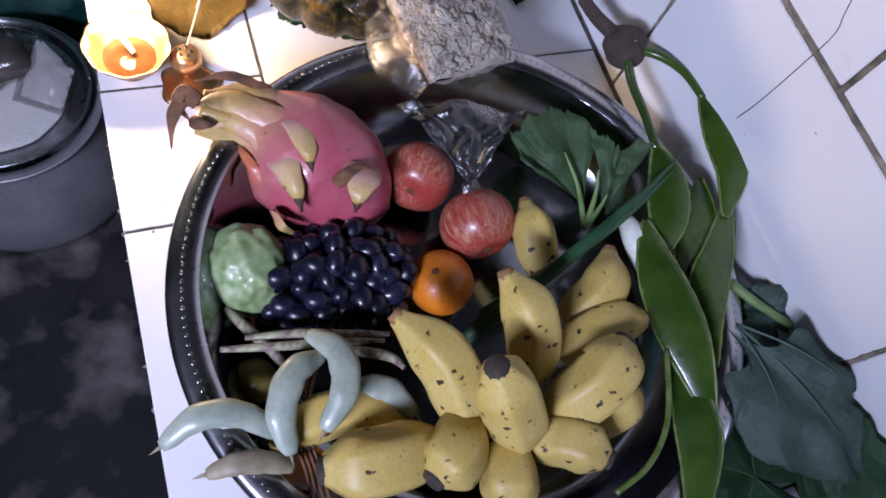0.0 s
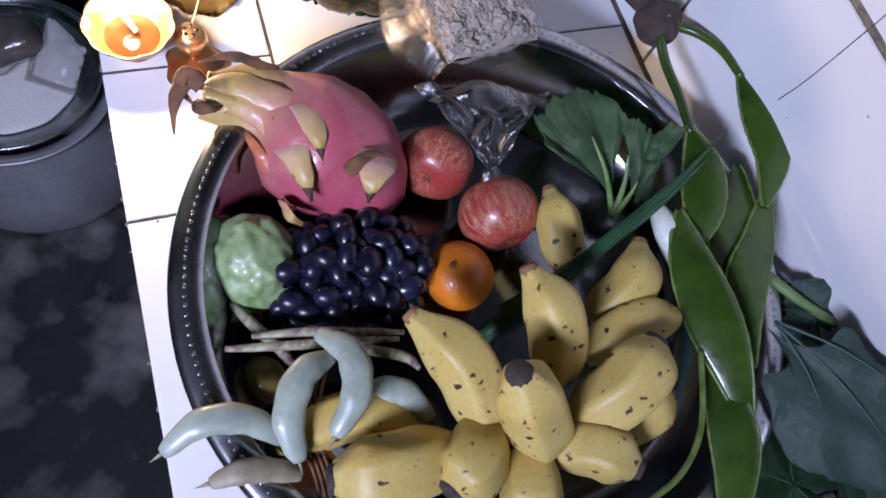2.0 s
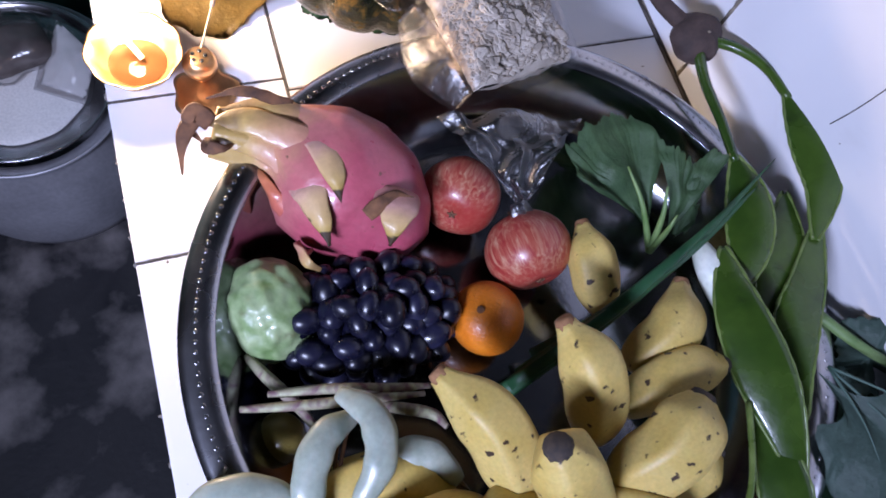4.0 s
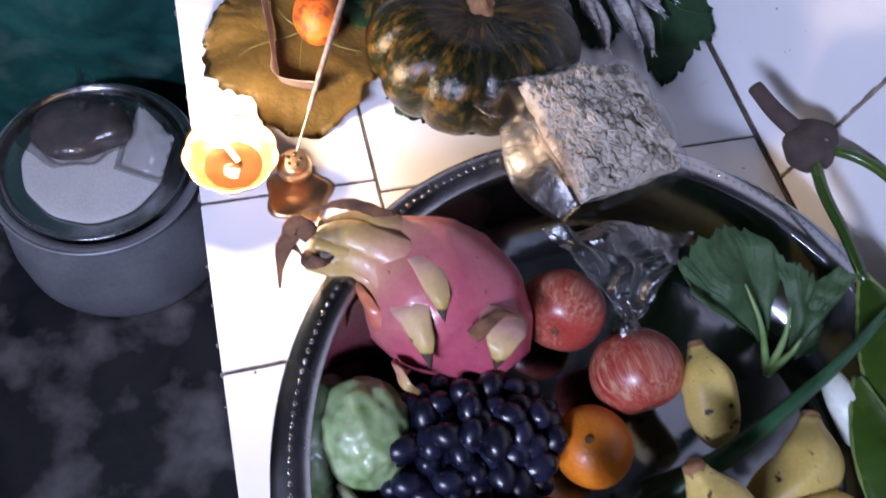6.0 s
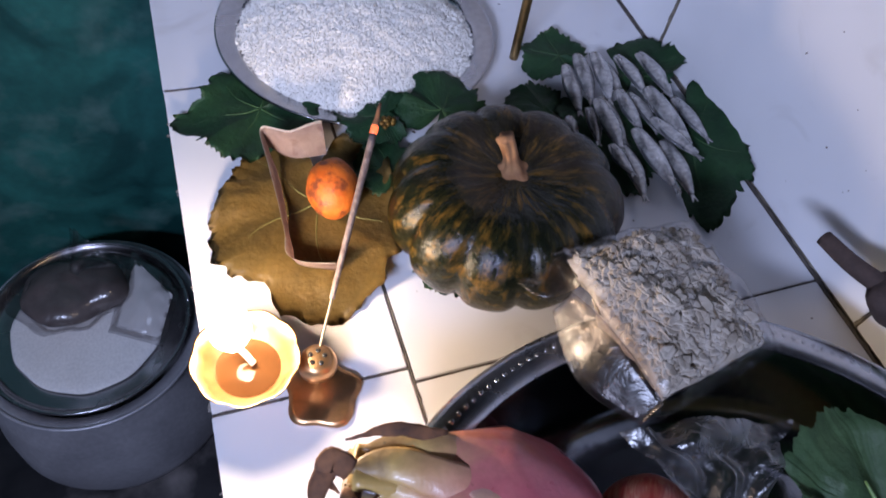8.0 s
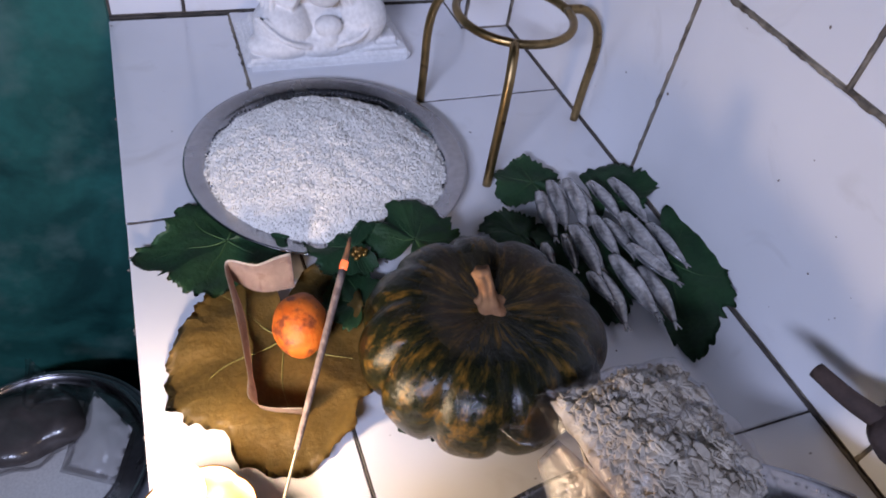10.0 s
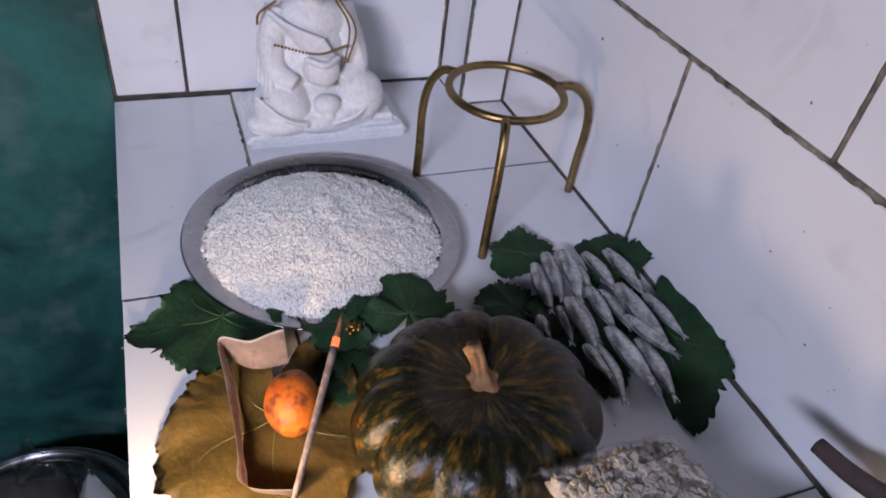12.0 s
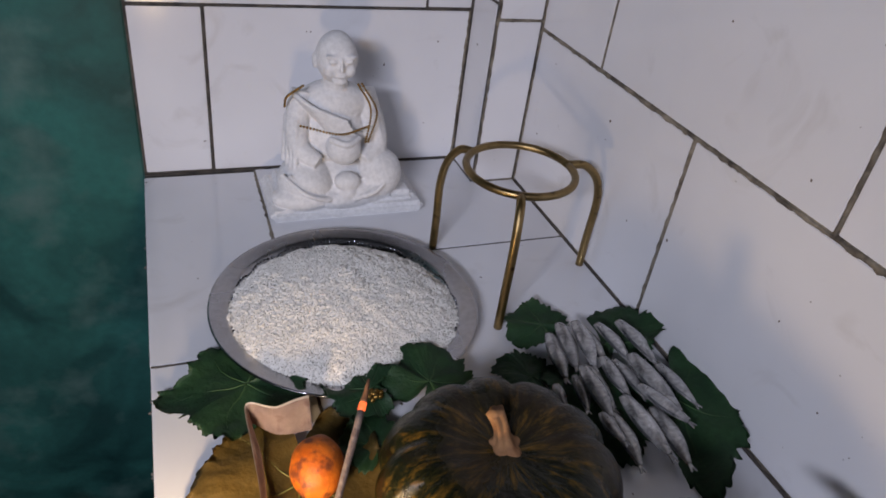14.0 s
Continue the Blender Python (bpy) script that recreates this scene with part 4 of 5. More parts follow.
part("leaflet", fan((0.483, 0.317, 0.055), ((0.488, 0.406, 0.112), (0.513, 0.382, 0.118), (0.545, 0.370, 0.120), (0.522, 0.353, 0.110)), 5, 14, 0.0055, 0.22, 0.07, 0.45), LEAF_FRESH, sprig)
part("leaflet", fan((0.490, 0.317, 0.052), ((0.493, 0.371, 0.100), (0.517, 0.358, 0.104), (0.516, 0.333, 0.092), (0.498, 0.319, 0.080)), 9, 12, 0.0050, 0.22, 0.08, 0.45), LEAF_FRESH, sprig)
for a, b in (((0.454, 0.387, 0.108), 0), ((0.480, 0.358, 0.114), 1), ((0.483, 0.332, 0.106), 2)):
    part("stalk", tube(bmesh.new(), [(0.474, 0.318, 0.055), (Vector((0.471, 0.316, 0.060)) + Vector(a)) / 2 + Vector((0, 0, 0.008)), a], lambda u: 0.0035 * (1.1 - 0.8 * u), 8, 14), GREENSTEM, sprig)

# scallion leaves over the bananas
scal = thing("scallion", (0.409, 0.269, 0.100), "bundle of long dark green scallion leaves with a white base", "scallion")
for k, (pts, r) in enumerate(((((0.300, 0.233, 0.045), (0.359, 0.253, 0.100), (0.456, 0.290, 0.128), (0.569, 0.350, 0.150)), 0.0055), (((0.313, 0.240, 0.040), (0.374, 0.259, 0.098), (0.475, 0.297, 0.124), (0.549, 0.332, 0.138)), 0.0065),
                              (((0.329, 0.253, 0.045), (0.378, 0.261, 0.106), (0.440, 0.286, 0.130), (0.510, 0.319, 0.150)), 0.006), (((0.292, 0.229, 0.035), (0.344, 0.247, 0.085), (0.408, 0.270, 0.118), (0.483, 0.300, 0.135)), 0.0075))):
    part("blade", tube(bmesh.new(), pts, lambda u, r=r: r * (1.05 - u ** 3), 8, 24, 0.35), SCALLION, scal)
part("bulb", tube(bmesh.new(), [(0.490, 0.300, 0.108), (0.488, 0.273, 0.112), (0.492, 0.244, 0.100)], lambda u: 0.013 * (0.6 + 0.4 * math.sin(math.pi * u)), 12, 10), ONION, scal, "white glossy base")

# broad pods on a woody stalk
NODE = Vector((0.583, 0.507, 0.112))
pods = thing("pod_cluster", NODE, "broad glossy green pods hanging from a brown woody stalk", "pods")
part("knuckle", ball(bmesh.new(), NODE, (0.029, 0.026, 0.020), Matrix.Rotation(0.5, 3, "Z"), 0.25, 45), WOOD, pods)
part("stump", tube(bmesh.new(), [NODE + Vector((-0.005, 0.005, 0.004)), (0.562, 0.547, 0.115), (0.557, 0.581, 0.112)], lambda u: 0.0095 - 0.002 * u, 10, 10), WOOD, pods, "cut woody stump")
part("scar", ball(bmesh.new(), NODE + Vector((-0.002, -0.006, 0.0175)), (0.005, 0.004, 0.002), None, 0.2, 60, 10, 6), BEAN_TAN, pods, "pale round scar")


def pod(pts, wide, stalk=None):
    """A flat pod with a thick seam along both sides, on a round stalk where it has one."""
    p = [Vector(q) for q in pts]

    def rad(u):
        return 0.0018 + (wide - 0.0018) * math.sin(math.pi * min(1, 0.005 + 0.99 * u)) ** 0.85
    up = (-0.45, -0.35, 0.8)
    ob = part("pod", tube(bmesh.new(), p, rad, 18, 44, 0.17, up, facets=lambda a: 1 + 0.03 * math.sin(5 * a)), POD, pods)
    g = glide(p, 44)
    for sgn in (1, -1):
        e = []
        for i, q in enumerate(g):
            d = (g[min(i + 1, 43)] - g[max(i - 1, 0)]).normalized()
            s = d.cross(Vector(up)).normalized()
            e.append(q + s * sgn * rad(i / 43) * 0.98)
        part("seam", tube(bmesh.new(), e, lambda u: 0.0016 + 0.0003 * math.sin(u * 60), 6, 0), SEAM, ob, "paler thick seam")
    if stalk:
        part("stalk", tube(bmesh.new(), stalk, lambda u: 0.0058 - 0.0014 * u, 10, 20), POD, pods)
    return ob


pod(((0.632, 0.420, 0.132), (0.627, 0.370, 0.136), (0.620, 0.322, 0.134), (0.591, 0.274, 0.126)), 0.0185, (NODE, (0.613, 0.485, 0.120), (0.628, 0.453, 0.128), (0.632, 0.413, 0.132)))
pod(((0.547, 0.368, 0.130), (0.538, 0.324, 0.132), (0.522, 0.283, 0.128), (0.496, 0.248, 0.122)), 0.0205, (NODE, (0.564, 0.456, 0.118), (0.554, 0.406, 0.126), (0.545, 0.362, 0.130)))
pod(((0.500, 0.290, 0.124), (0.485, 0.240, 0.130), (0.482, 0.187, 0.130), (0.483, 0.143, 0.126), (0.485, 0.086, 0.112)), 0.0235)
pod(((0.611, 0.296, 0.122), (0.568, 0.243, 0.124), (0.540, 0.212, 0.122), (0.521, 0.176, 0.118), (0.514, 0.134, 0.110)), 0.0195)
pod(((0.601, 0.330, 0.108), (0.570, 0.276, 0.110), (0.542, 0.237, 0.108), (0.499, 0.187, 0.102)), 0.0225)
pod(((0.481, 0.178, 0.108), (0.472, 0.106, 0.112), (0.462, 0.062, 0.106), (0.429, -0.001, 0.096)), 0.0205)
part("tendril", tube(bmesh.new(), [(0.465, 0.161, 0.120), (0.436, 0.103, 0.122), (0.406, 0.072, 0.115), (0.370, 0.058, 0.105)], 0.0028, 8, 24), SEAM, pods, "thin curling stem")

# big blue-green leaves at the wall
cabbage = thing("cabbage_leaf", (0.573, 0.091, 0.110), "large dull blue-green ragged leaf leaning against the tiled wall", "leaf")
part("blade", fan((0.548, 0.170, 0.106), ((0.604, 0.140, 0.138), (0.622, 0.078, 0.148), (0.616, 0.004, 0.122), (0.556, 0.018, 0.102), (0.526, 0.056, 0.098), (0.522, 0.118, 0.100)), 21, 11, 0.0035, 0.03, 0.035), LEAF_GREY, cabbage)
for tip in ((0.610, 0.088, 0.1500), (0.594, 0.040, 0.1320), (0.556, 0.060, 0.1150)):
    part("vein", tube(bmesh.new(), [(0.557, 0.168, 0.112), (Vector((0.557, 0.168, 0.122)) + Vector(tip)) / 2 + Vector((0, 0, 0.004)), tip], lambda u: 0.0014 * (1.15 - u), 6, 12), VEINS[LEAF_GREY], cabbage)
lay_leaf("cabbage_leaf", "smaller blue-green torn leaf folded against the tiled wall", LEAF_GREY, (0.621, 0.164, 0.092), 0.040, 0.058, 20, "", 3, tilt=4, roll=-14, lobes=4, depth=0.3, ruffle=0.018, seed=25, teeth=0.10)
lay_leaf("cabbage_leaf", "dark green leaf tucked under the pods at the wall", LEAF, (0.543, 0.026, 0.062), 0.085, 0.085, 60, "", 5, lobes=4, depth=0.2, ruffle=0.016, seed=27)
dark = thing("cabbage_leaf", (0.600, 0.020, 0.060), "dark green leaf standing against the tiled wall", "leaf")
part("blade", fan((0.590, 0.095, 0.030), ((0.612, 0.105, 0.108), (0.622, 0.072, 0.136), (0.623, 0.018, 0.146), (0.621, -0.050, 0.118), (0.600, -0.085, 0.080), (0.556, -0.055, 0.062)), 33, 13, 0.0035, 0.05, 0.05), LEAF, dark)
lay_leaf("cabbage_leaf", "dark green leaf lying low between basin and wall", LEAF, (0.590, 0.132, 0.070), 0.090, 0.040, 5, "", 3, roll=-10, lobes=3, depth=0.1, notch=0.2, ruffle=0.014, seed=30)
alone("leaf_stalk", tube(bmesh.new(), [(0.586, 0.213, 0.095), (0.609, 0.178, 0.098), (0.644, 0.142, 0.095), (0.674, 0.106, 0.085)], lambda u: 0.0055 - 0.002 * u, 10, 16), GREENSTEM, (0.609, 0.178, 0.098), "pale green leaf stalk beside the wall", "stalk")

# ---- bag of flattened rice on the rim ----
C0, C1, C2, C3 = (Vector(q) for q in ((0.316, 0.612, 0.112), (0.426, 0.612, 0.112), (0.430, 0.500, 0.122), (0.326, 0.478, 0.128)))
mid = (C0 + C1 + C2 + C3) / 4
packet = thing("flattened_rice_bag", mid, "clear plastic bag of flattened rice flakes propped on the basin rim", "food bag")


def pillow(bm, corners, thick, n=26, rough=0.006, grow=1.0, seed=0, plump=0.75):
    c = sum(corners, Vector()) / 4
    k = [c + (q - c) * grow for q in corners]
    nrm = (k[1] - k[0]).cross(k[3] - k[0]).normalized()
    nrm = nrm if nrm.z > 0 else -nrm
    sheets = []
    for side in (1, -1):
        sh = []
        for i in range(n + 1):
            row = []
            for j in range(n + 1):
                u, v = i / n, j / n
                q = (k[0] * (1 - u) + k[1] * u) * (1 - v) + (k[3] * (1 - u) + k[2] * u) * v
                h = (16 * u * (1 - u) * v * (1 - v)) ** plump
                d = rough * noise.noise(q * 45 + Vector((seed, 0, side))) + rough * 0.5 * noise.noise(q * 120 + Vector((seed, 0, side)))
                row.append(bm.verts.new(q + nrm * (side * thick * h + d * (0.4 + h))))
            sh.append(row)
        sheets.append(sh)
    for s, sh in enumerate(sheets):
        for i in range(n):
            for j in range(n):
                f = (sh[i][j], sh[i + 1][j], sh[i + 1][j + 1], sh[i][j + 1])
                bm.faces.new(f if s == 0 else f[::-1])
    bmesh.ops.remove_doubles(bm, verts=bm.verts, dist=0.0004)
    return nrm


bm = bmesh.new()
nrm = pillow(bm, [C0, C1, C2, C3], 0.031, 34, 0.012, 1.02, 3, 0.45)
part("filling", bm, FLAKES, packet, "packed pale flattened rice")
bm = bmesh.new()
rg = random.Random(9)
cn = (C0 + C1 + C2 + C3) / 4
for i in range(2300):
    u, v = rg.uniform(0.03, 0.97), rg.uniform(0.03, 0.97)
    q = (C0 * (1 - u) + C1 * u) * (1 - v) + (C3 * (1 - u) + C2 * u) * v
    q += nrm * (0.031 * (16 * u * (1 - u) * v * (1 - v)) ** 0.45 + 0.012 * noise.noise(q * 45 + Vector((3, 0, 1))) + 0.006 * noise.noise(q * 120 + Vector((3, 0, 1))) + rg.uniform(-0.001, 0.0025))
    ball(bm, q, (rg.uniform(0.0062, 0.0095), rg.uniform(0.0036, 0.0052), 0.0010), turn_to((rg.gauss(0, 0.38), rg.gauss(0, 0.38), 1), rg.uniform(0, 360)), 0, 1, 6, 4)
tagged(part("loose_rice", bm, FLAKES, packet, "loose pale rice flakes"), kind="stuff")
bm = bmesh.new()
pillow(bm, [C0, C1, C2, C3], 0.0440, 40, 0.008, 1.20, 8, 0.50)
part("plastic", bm, BAG, packet, "clear wrinkled plastic film")
bm = bmesh.new()
tube(bm, [C0 + Vector((0.01, 0, 0)), (0.291, 0.596, 0.108), (0.276, 0.612, 0.100)], lambda u: 0.018 * (1 - 0.8 * u), 10, 14, 0.2)
part("corner", bm, BAG_SEAL, packet, "pinched plastic corner")
bm = bmesh.new()
T0, T1, T2 = Vector((0.289, 0.471, 0.118)), Vector((0.425, 0.446, 0.112)), Vector((0.345, 0.380, 0.092))
rows = []
for i in range(31):
    v = i / 30
    row = []
    for j in range(41):
        u = j / 40
        q = (T0.lerp(T1, u)).lerp(T2 + (T1 - T0) * 0.10 * (u - 0.5), v ** 0.8)
        fold = 0.006 * math.sin(u * 13 + 3 * v + 4 * noise.noise(Vector((u * 4, v * 4, 2)))) * (0.4 + v) * (1 - 0.4 * v)
        q += Vector((0.008 * noise.noise(q * 35), 0.008 * noise.noise(q * 35 + Vector((4, 0, 0))), fold + 0.016 * noise.noise(q * 40 + Vector((0, 7, 0))) + 0.012 * math.sin(math.pi * v)))
        row.append(bm.verts.new(q))
    rows.append(row)
for r1, r2 in zip(rows, rows[1:]):
    for k in range(40):
        bm.faces.new((r1[k], r1[k + 1], r2[k + 1], r2[k]))
tube(bm, [T2, T2 + Vector((0.002, -0.008, -0.006)), T2 + Vector((0.006, -0.02, -0.016))], lambda u: 0.008 + 0.006 * u, 12, 8, 0.6, facets=lambda a: 1 + 0.3 * math.sin(5 * a))
part("crumpled_end", bm, BAG_DARK, packet, "crumpled gathered plastic end")
bm = bmesh.new()
tube(bm, [(0.292, 0.574, 0.120), (0.294, 0.517, 0.128), (0.315, 0.470, 0.125)], lambda u: 0.024 * (0.5 + 0.5 * math.sin(math.pi * u)), 10, 24, 0.12, (-0.6, -0.5, 0.5), facets=lambda a: 1 + 0.2 * math.sin(4 * a))
part("seal", bm, BAG_SEAL, packet, "folded plastic seal")

# ---- pumpkin on leaves ----
PK = Vector((0.309, 0.714, 0.0))
pump = thing("pumpkin", PK, "squat ribbed dark green pumpkin with grey-brown patches on leaves", "pumpkin")
pr = []
for i in range(33):
    t = math.pi * i / 32
    pr.append((max(0.001, 0.112 * math.sin(t) ** 0.72), 0.066 - 0.064 * math.cos(t) - 0.022 * math.exp(-((math.pi - t) / 0.42) ** 2) + 0.012 * math.exp(-(t / 0.4) ** 2)))
rib = [random.Random(k).uniform(0.8, 1.2) for k in range(11)]
bm = lathe(bmesh.new(), pr, PK, 132, lambda a, k: 1 - 0.10 * (1 - abs(math.sin(5.5 * a + 0.4))) ** 2.0 * rib[int((5.5 * a + 0.4) / math.pi) % 11] + 0.02 * math.sin(a * 2 + 1))
part("rind", bm, PUMPKIN, pump)
st = Vector((0.309, 0.722, 0.106))
part("stem", tube(bmesh.new(), [st, st + Vector((-0.001, 0.001, 0.009)), st + Vector((-0.004, 0.004, 0.022)), st + Vector((-0.010, 0.008, 0.037))], lambda u: 0.0050 + 0.011 * (1 - u) ** 4 + 0.0022 * u * u, 30, 22, facets=lambda a: 0.92 + 0.30 * abs(math.sin(2.5 * a)) ** 1.5), CORK, pump, "corky orange-brown stem")

for label, material, at, length, width, heading, seed, ruffle in (
        ("dark green lobed leaf lying against the rice plate's rim", LEAF, (0.112, 0.938, 0.016), 0.100, 0.084, 97, 31, 0.010),
        ("large leaf under the areca fruit coloured as lit by the lamp's flame", LEAF_FLAMELIT, (0.146, 0.800, 0.010), 0.138, 0.116, 170, 33, 0.010),
        ("dark green leaf between the pumpkin and the plate", LEAF, (0.305, 0.885, 0.028), 0.062, 0.064, -40, 35, 0.016),
        ("dark green leaf overlapping the plate's rim", LEAF, (0.236, 0.890, 0.024), 0.050, 0.048, 60, 36, 0.012),
        ("green leaf spread under the pumpkin", LEAF, (0.302, 0.722, 0.008), 0.096, 0.104, 184, 37, 0.008),
        ("green leaf rising beside the pumpkin", LEAF, (0.225, 0.820, 0.014), 0.050, 0.044, 0, 39, 0.010),
        ("dark green leaf beside the brass stand's foot", LEAF, (0.488, 0.962, 0.012), 0.058, 0.052, 52, 41, 0.010),
        ("dark green leaf beneath the small fish near the wall", LEAF, (0.572, 0.918, 0.010), 0.072, 0.078, -28, 43, 0.009),
        ("long dark green leaf beneath the small fish", LEAF, (0.590, 0.800, 0.012), 0.142, 0.074, 161, 45, 0.009),
        ("dark green leaf beneath the small fish", LEAF, (0.500, 0.832, 0.006), 0.100, 0.080, 172, 49, 0.007),
        ("dark green leaf tucked behind the pumpkin", LEAF, (0.432, 0.878, 0.012), 0.048, 0.052, 60, 51, 0.012)):
    lay_leaf("pumpkin_leaf", label, material, at, length, width, heading, "leaves on the counter", 5, roll=(-26 if heading < 0 else 26) if at[0] > 0.56 else 0, lobes=5, depth=0.14 if material is LEAF_FLAMELIT else 0.19, ruffle=ruffle, seed=seed, teeth=0.05 if material is LEAF_FLAMELIT else 0.09)

# areca fruit, banknote
alone("areca_fruit", ball(bmesh.new(), (0.159, 0.790, 0.040), (0.0255, 0.0255, 0.031), turn_to((0.15, 0.75, 0.25)), 0.05, 60), ARECA, (0.159, 0.790, 0.015), "ripe orange areca fruit mottled brown on a leaf", "areca fruit")
note = thing("banknote", (0.11, 0.80, 0.02), "folded worn reddish banknote curled round on a leaf", "banknote")
g = glide([(0.167, 0.863, 0.034), (0.134, 0.861, 0.036), (0.106, 0.878, 0.040), (0.107, 0.836, 0.032), (0.107, 0.793, 0.028), (0.106, 0.751, 0.026), (0.107, 0.725, 0.026), (0.144, 0.707, 0.028)], 60)


def strip(bm, line, low, high, lean):
    """A strip of paper on edge along a line: low and high are functions of 0..1 that give its edges' heights about the line."""
    rows = []
    for i, q in enumerate(line):
        d = (line[min(i + 1, len(line) - 1)] - line[max(i - 1, 0)])
        d.z = 0
        s = Vector((d.y, -d.x, 0)).normalized()
        t = i / (len(line) - 1)
        rows.append([bm.verts.new(q + Vector((0, 0, hh)) + s * (lean * hh + 0.0012 * math.sin(14 * t + 90 * hh))) for hh in (low(t), (low(t) + high(t)) / 2, high(t))])
    for a, b in zip(rows, rows[1:]):
        for k in range(2):
            bm.faces.new((a[k], b[k], b[k + 1], a[k + 1]))
    bmesh.ops.solidify(bm, geom=list(bm.faces), thickness=0.0004)
    return bm


part("paper", strip(bmesh.new(), g, lambda t: -0.016 - 0.001 * abs(2 * t - 1), lambda t: 0.001 + 0.013 * abs(2 * t - 1.1) ** 1.4 + 0.002 * math.sin(19 * t), 0.35), NOTE, note)
part("margin", strip(bmesh.new(), g, lambda t: 0.0005 + 0.013 * abs(2 * t - 1.1) ** 1.4 + 0.002 * math.sin(19 * t), lambda t: 0.0028 + 0.0138 * abs(2 * t - 1.1) ** 1.4 + 0.002 * math.sin(19 * t), 0.36), PAPER, note, "pale unprinted margin")

buds = thing("gold_buds", (0.238, 0.875, 0.030), "tiny cluster of golden yellow buds on a leaf", "flower")
for k in range(9):
    q = Vector((0.238, 0.875, 0.030)) + Vector((0.009 * math.cos(k * 2.4) * (k / 9) ** 0.5, 0.008 * math.sin(k * 2.4) * (k / 9) ** 0.5, 0.003 * (1 - k / 9)))
    part("bud", ball(bmesh.new(), q, (0.0032, 0.0032, 0.003), None, 0.1, 90, 10, 7), GOLD, buds)

# ---- oil lamp and incense ----
LC = Vector((0.050, 0.628, 0.0))
lamp = thing("oil_lamp", LC, "lit scalloped brass oil lamp burning on the counter's edge", "oil lamp")
pr = [(0.0006, 0.002), (0.016, 0.002), (0.018, 0.004), (0.015, 0.008), (0.026, 0.018), (0.036, 0.032), (0.0415, 0.044), (0.0425, 0.0455), (0.0405, 0.0445), (0.034, 0.032), (0.024, 0.021), (0.010, 0.0155), (0.0006, 0.015)]
part("bowl", lathe(bmesh.new(), pr, LC, 80, lambda a, k: 1 + (0.05 * abs(math.sin(4.5 * a)) if 4 < k < 10 else 0)), COPPER, lamp)
part("oil", lathe(bmesh.new(), [(0.0006, 0.0252), (0.0265, 0.0252), (0.027, 0.0248)], LC, 40), OIL, lamp, "pool of oil")
part("wick", tube(bmesh.new(), [LC + Vector((0.005, 0.0, 0.03)), LC + Vector((0.0, 0.006, 0.038)), FLAME - Vector((0, 0, 0.024))], 0.003, 8, 8), PAPER, lamp, "cotton wick")
part("flame", lathe(bmesh.new(), [(0.0006, -0.028), (0.010, -0.022), (0.0165, -0.006), (0.016, 0.010), (0.010, 0.030), (0.004, 0.048), (0.0006, 0.060)], FLAME, 24), FIRE, lamp, "bright yellow flame").visible_shadow = False
inc = thing("incense_holder", (0.106, 0.612, 0), "small brass incense holder with round holes on a leaf-shaped plate", "incense holder")
part("plate", lathe(bmesh.new(), [(0.0006, 0.001), (0.030, 0.001), (0.0315, 0.003), (0.026, 0.0045), (0.0006, 0.0035)], (0.106, 0.602, 0.0), 60, lambda a, k: 1 + 0.10 * math.cos(5 * a) + 0.12 * math.cos(a + 1.6)), COPPER, inc)
part("globe", lathe(bmesh.new(), [(0.0006, 0.003), (0.006, 0.004), (0.0065, 0.009), (0.012, 0.014), (0.0165, 0.022), (0.0165, 0.030), (0.013, 0.0365), (0.010, 0.0385), (0.0006, 0.0385)], (0.106, 0.616, 0.0), 36), COPPER, inc)
for k in range(5):
    a = k * 1.2566
    part("hole", lathe(bmesh.new(), [(0.0006, 0.0), (0.0021, 0.0), (0.0021, 0.0008), (0.0006, 0.0008)], (0.106 + 0.0062 * math.cos(a), 0.616 + 0.0062 * math.sin(a), 0.0383), 10), BLACK, inc, "dark round hole")
stick = thing("incense_stick", (0.108, 0.622, 0.035), "smouldering incense stick leaning back from its brass holder", "incense stick")
SA, SB = Vector((0.107, 0.620, 0.034)), Vector((0.2035, 0.795, 0.130))
part("bamboo", tube(bmesh.new(), [SA, SA.lerp(SB, 0.15), SA.lerp(SB, 0.3)], 0.0011, 6, 4), BEAN_TAN, stick, "bare bamboo core")
part("paste", tube(bmesh.new(), [SA.lerp(SB, 0.22), SA.lerp(SB, 0.5) + Vector((0, 0, 0.001)), SA.lerp(SB, 0.90)], lambda u: 0.0024 + 0.0009 * u, 8, 20), INCENSE, stick)
part("ember", tube(bmesh.new(), [SA.lerp(SB, 0.90), SA.lerp(SB, 0.92), SA.lerp(SB, 0.935)], 0.0034, 8, 4), EMBER, stick, "glowing red ember")
part("ash", tube(bmesh.new(), [SA.lerp(SB, 0.935), SA.lerp(SB, 0.97), SB + Vector((0.002, 0.004, 0.006))], lambda u: 0.0034 * (1 - 0.6 * u), 8, 6), DRY, stick, "dark burnt tip")

# ---- rice plate ----
RC = Vector((0.250, 1.052, 0.0))
plate = thing("steel_plate", RC, "round stainless steel plate with a stamped dotted border", "plate")
pr = [(0.0006, 0.004), (0.13, 0.004), (0.137, 0.006), (0.145, 0.016), (0.150, 0.019), (0.166, 0.0205), (0.169, 0.022), (0.170, 0.020), (0.166, 0.018), (0.150, 0.0165), (0.144, 0.012), (0.136, 0.001), (0.0006, 0.001)]
part("dish", lathe(bmesh.new(), pr, RC, 96), STEEL_DULL, plate)
bm = bmesh.new()
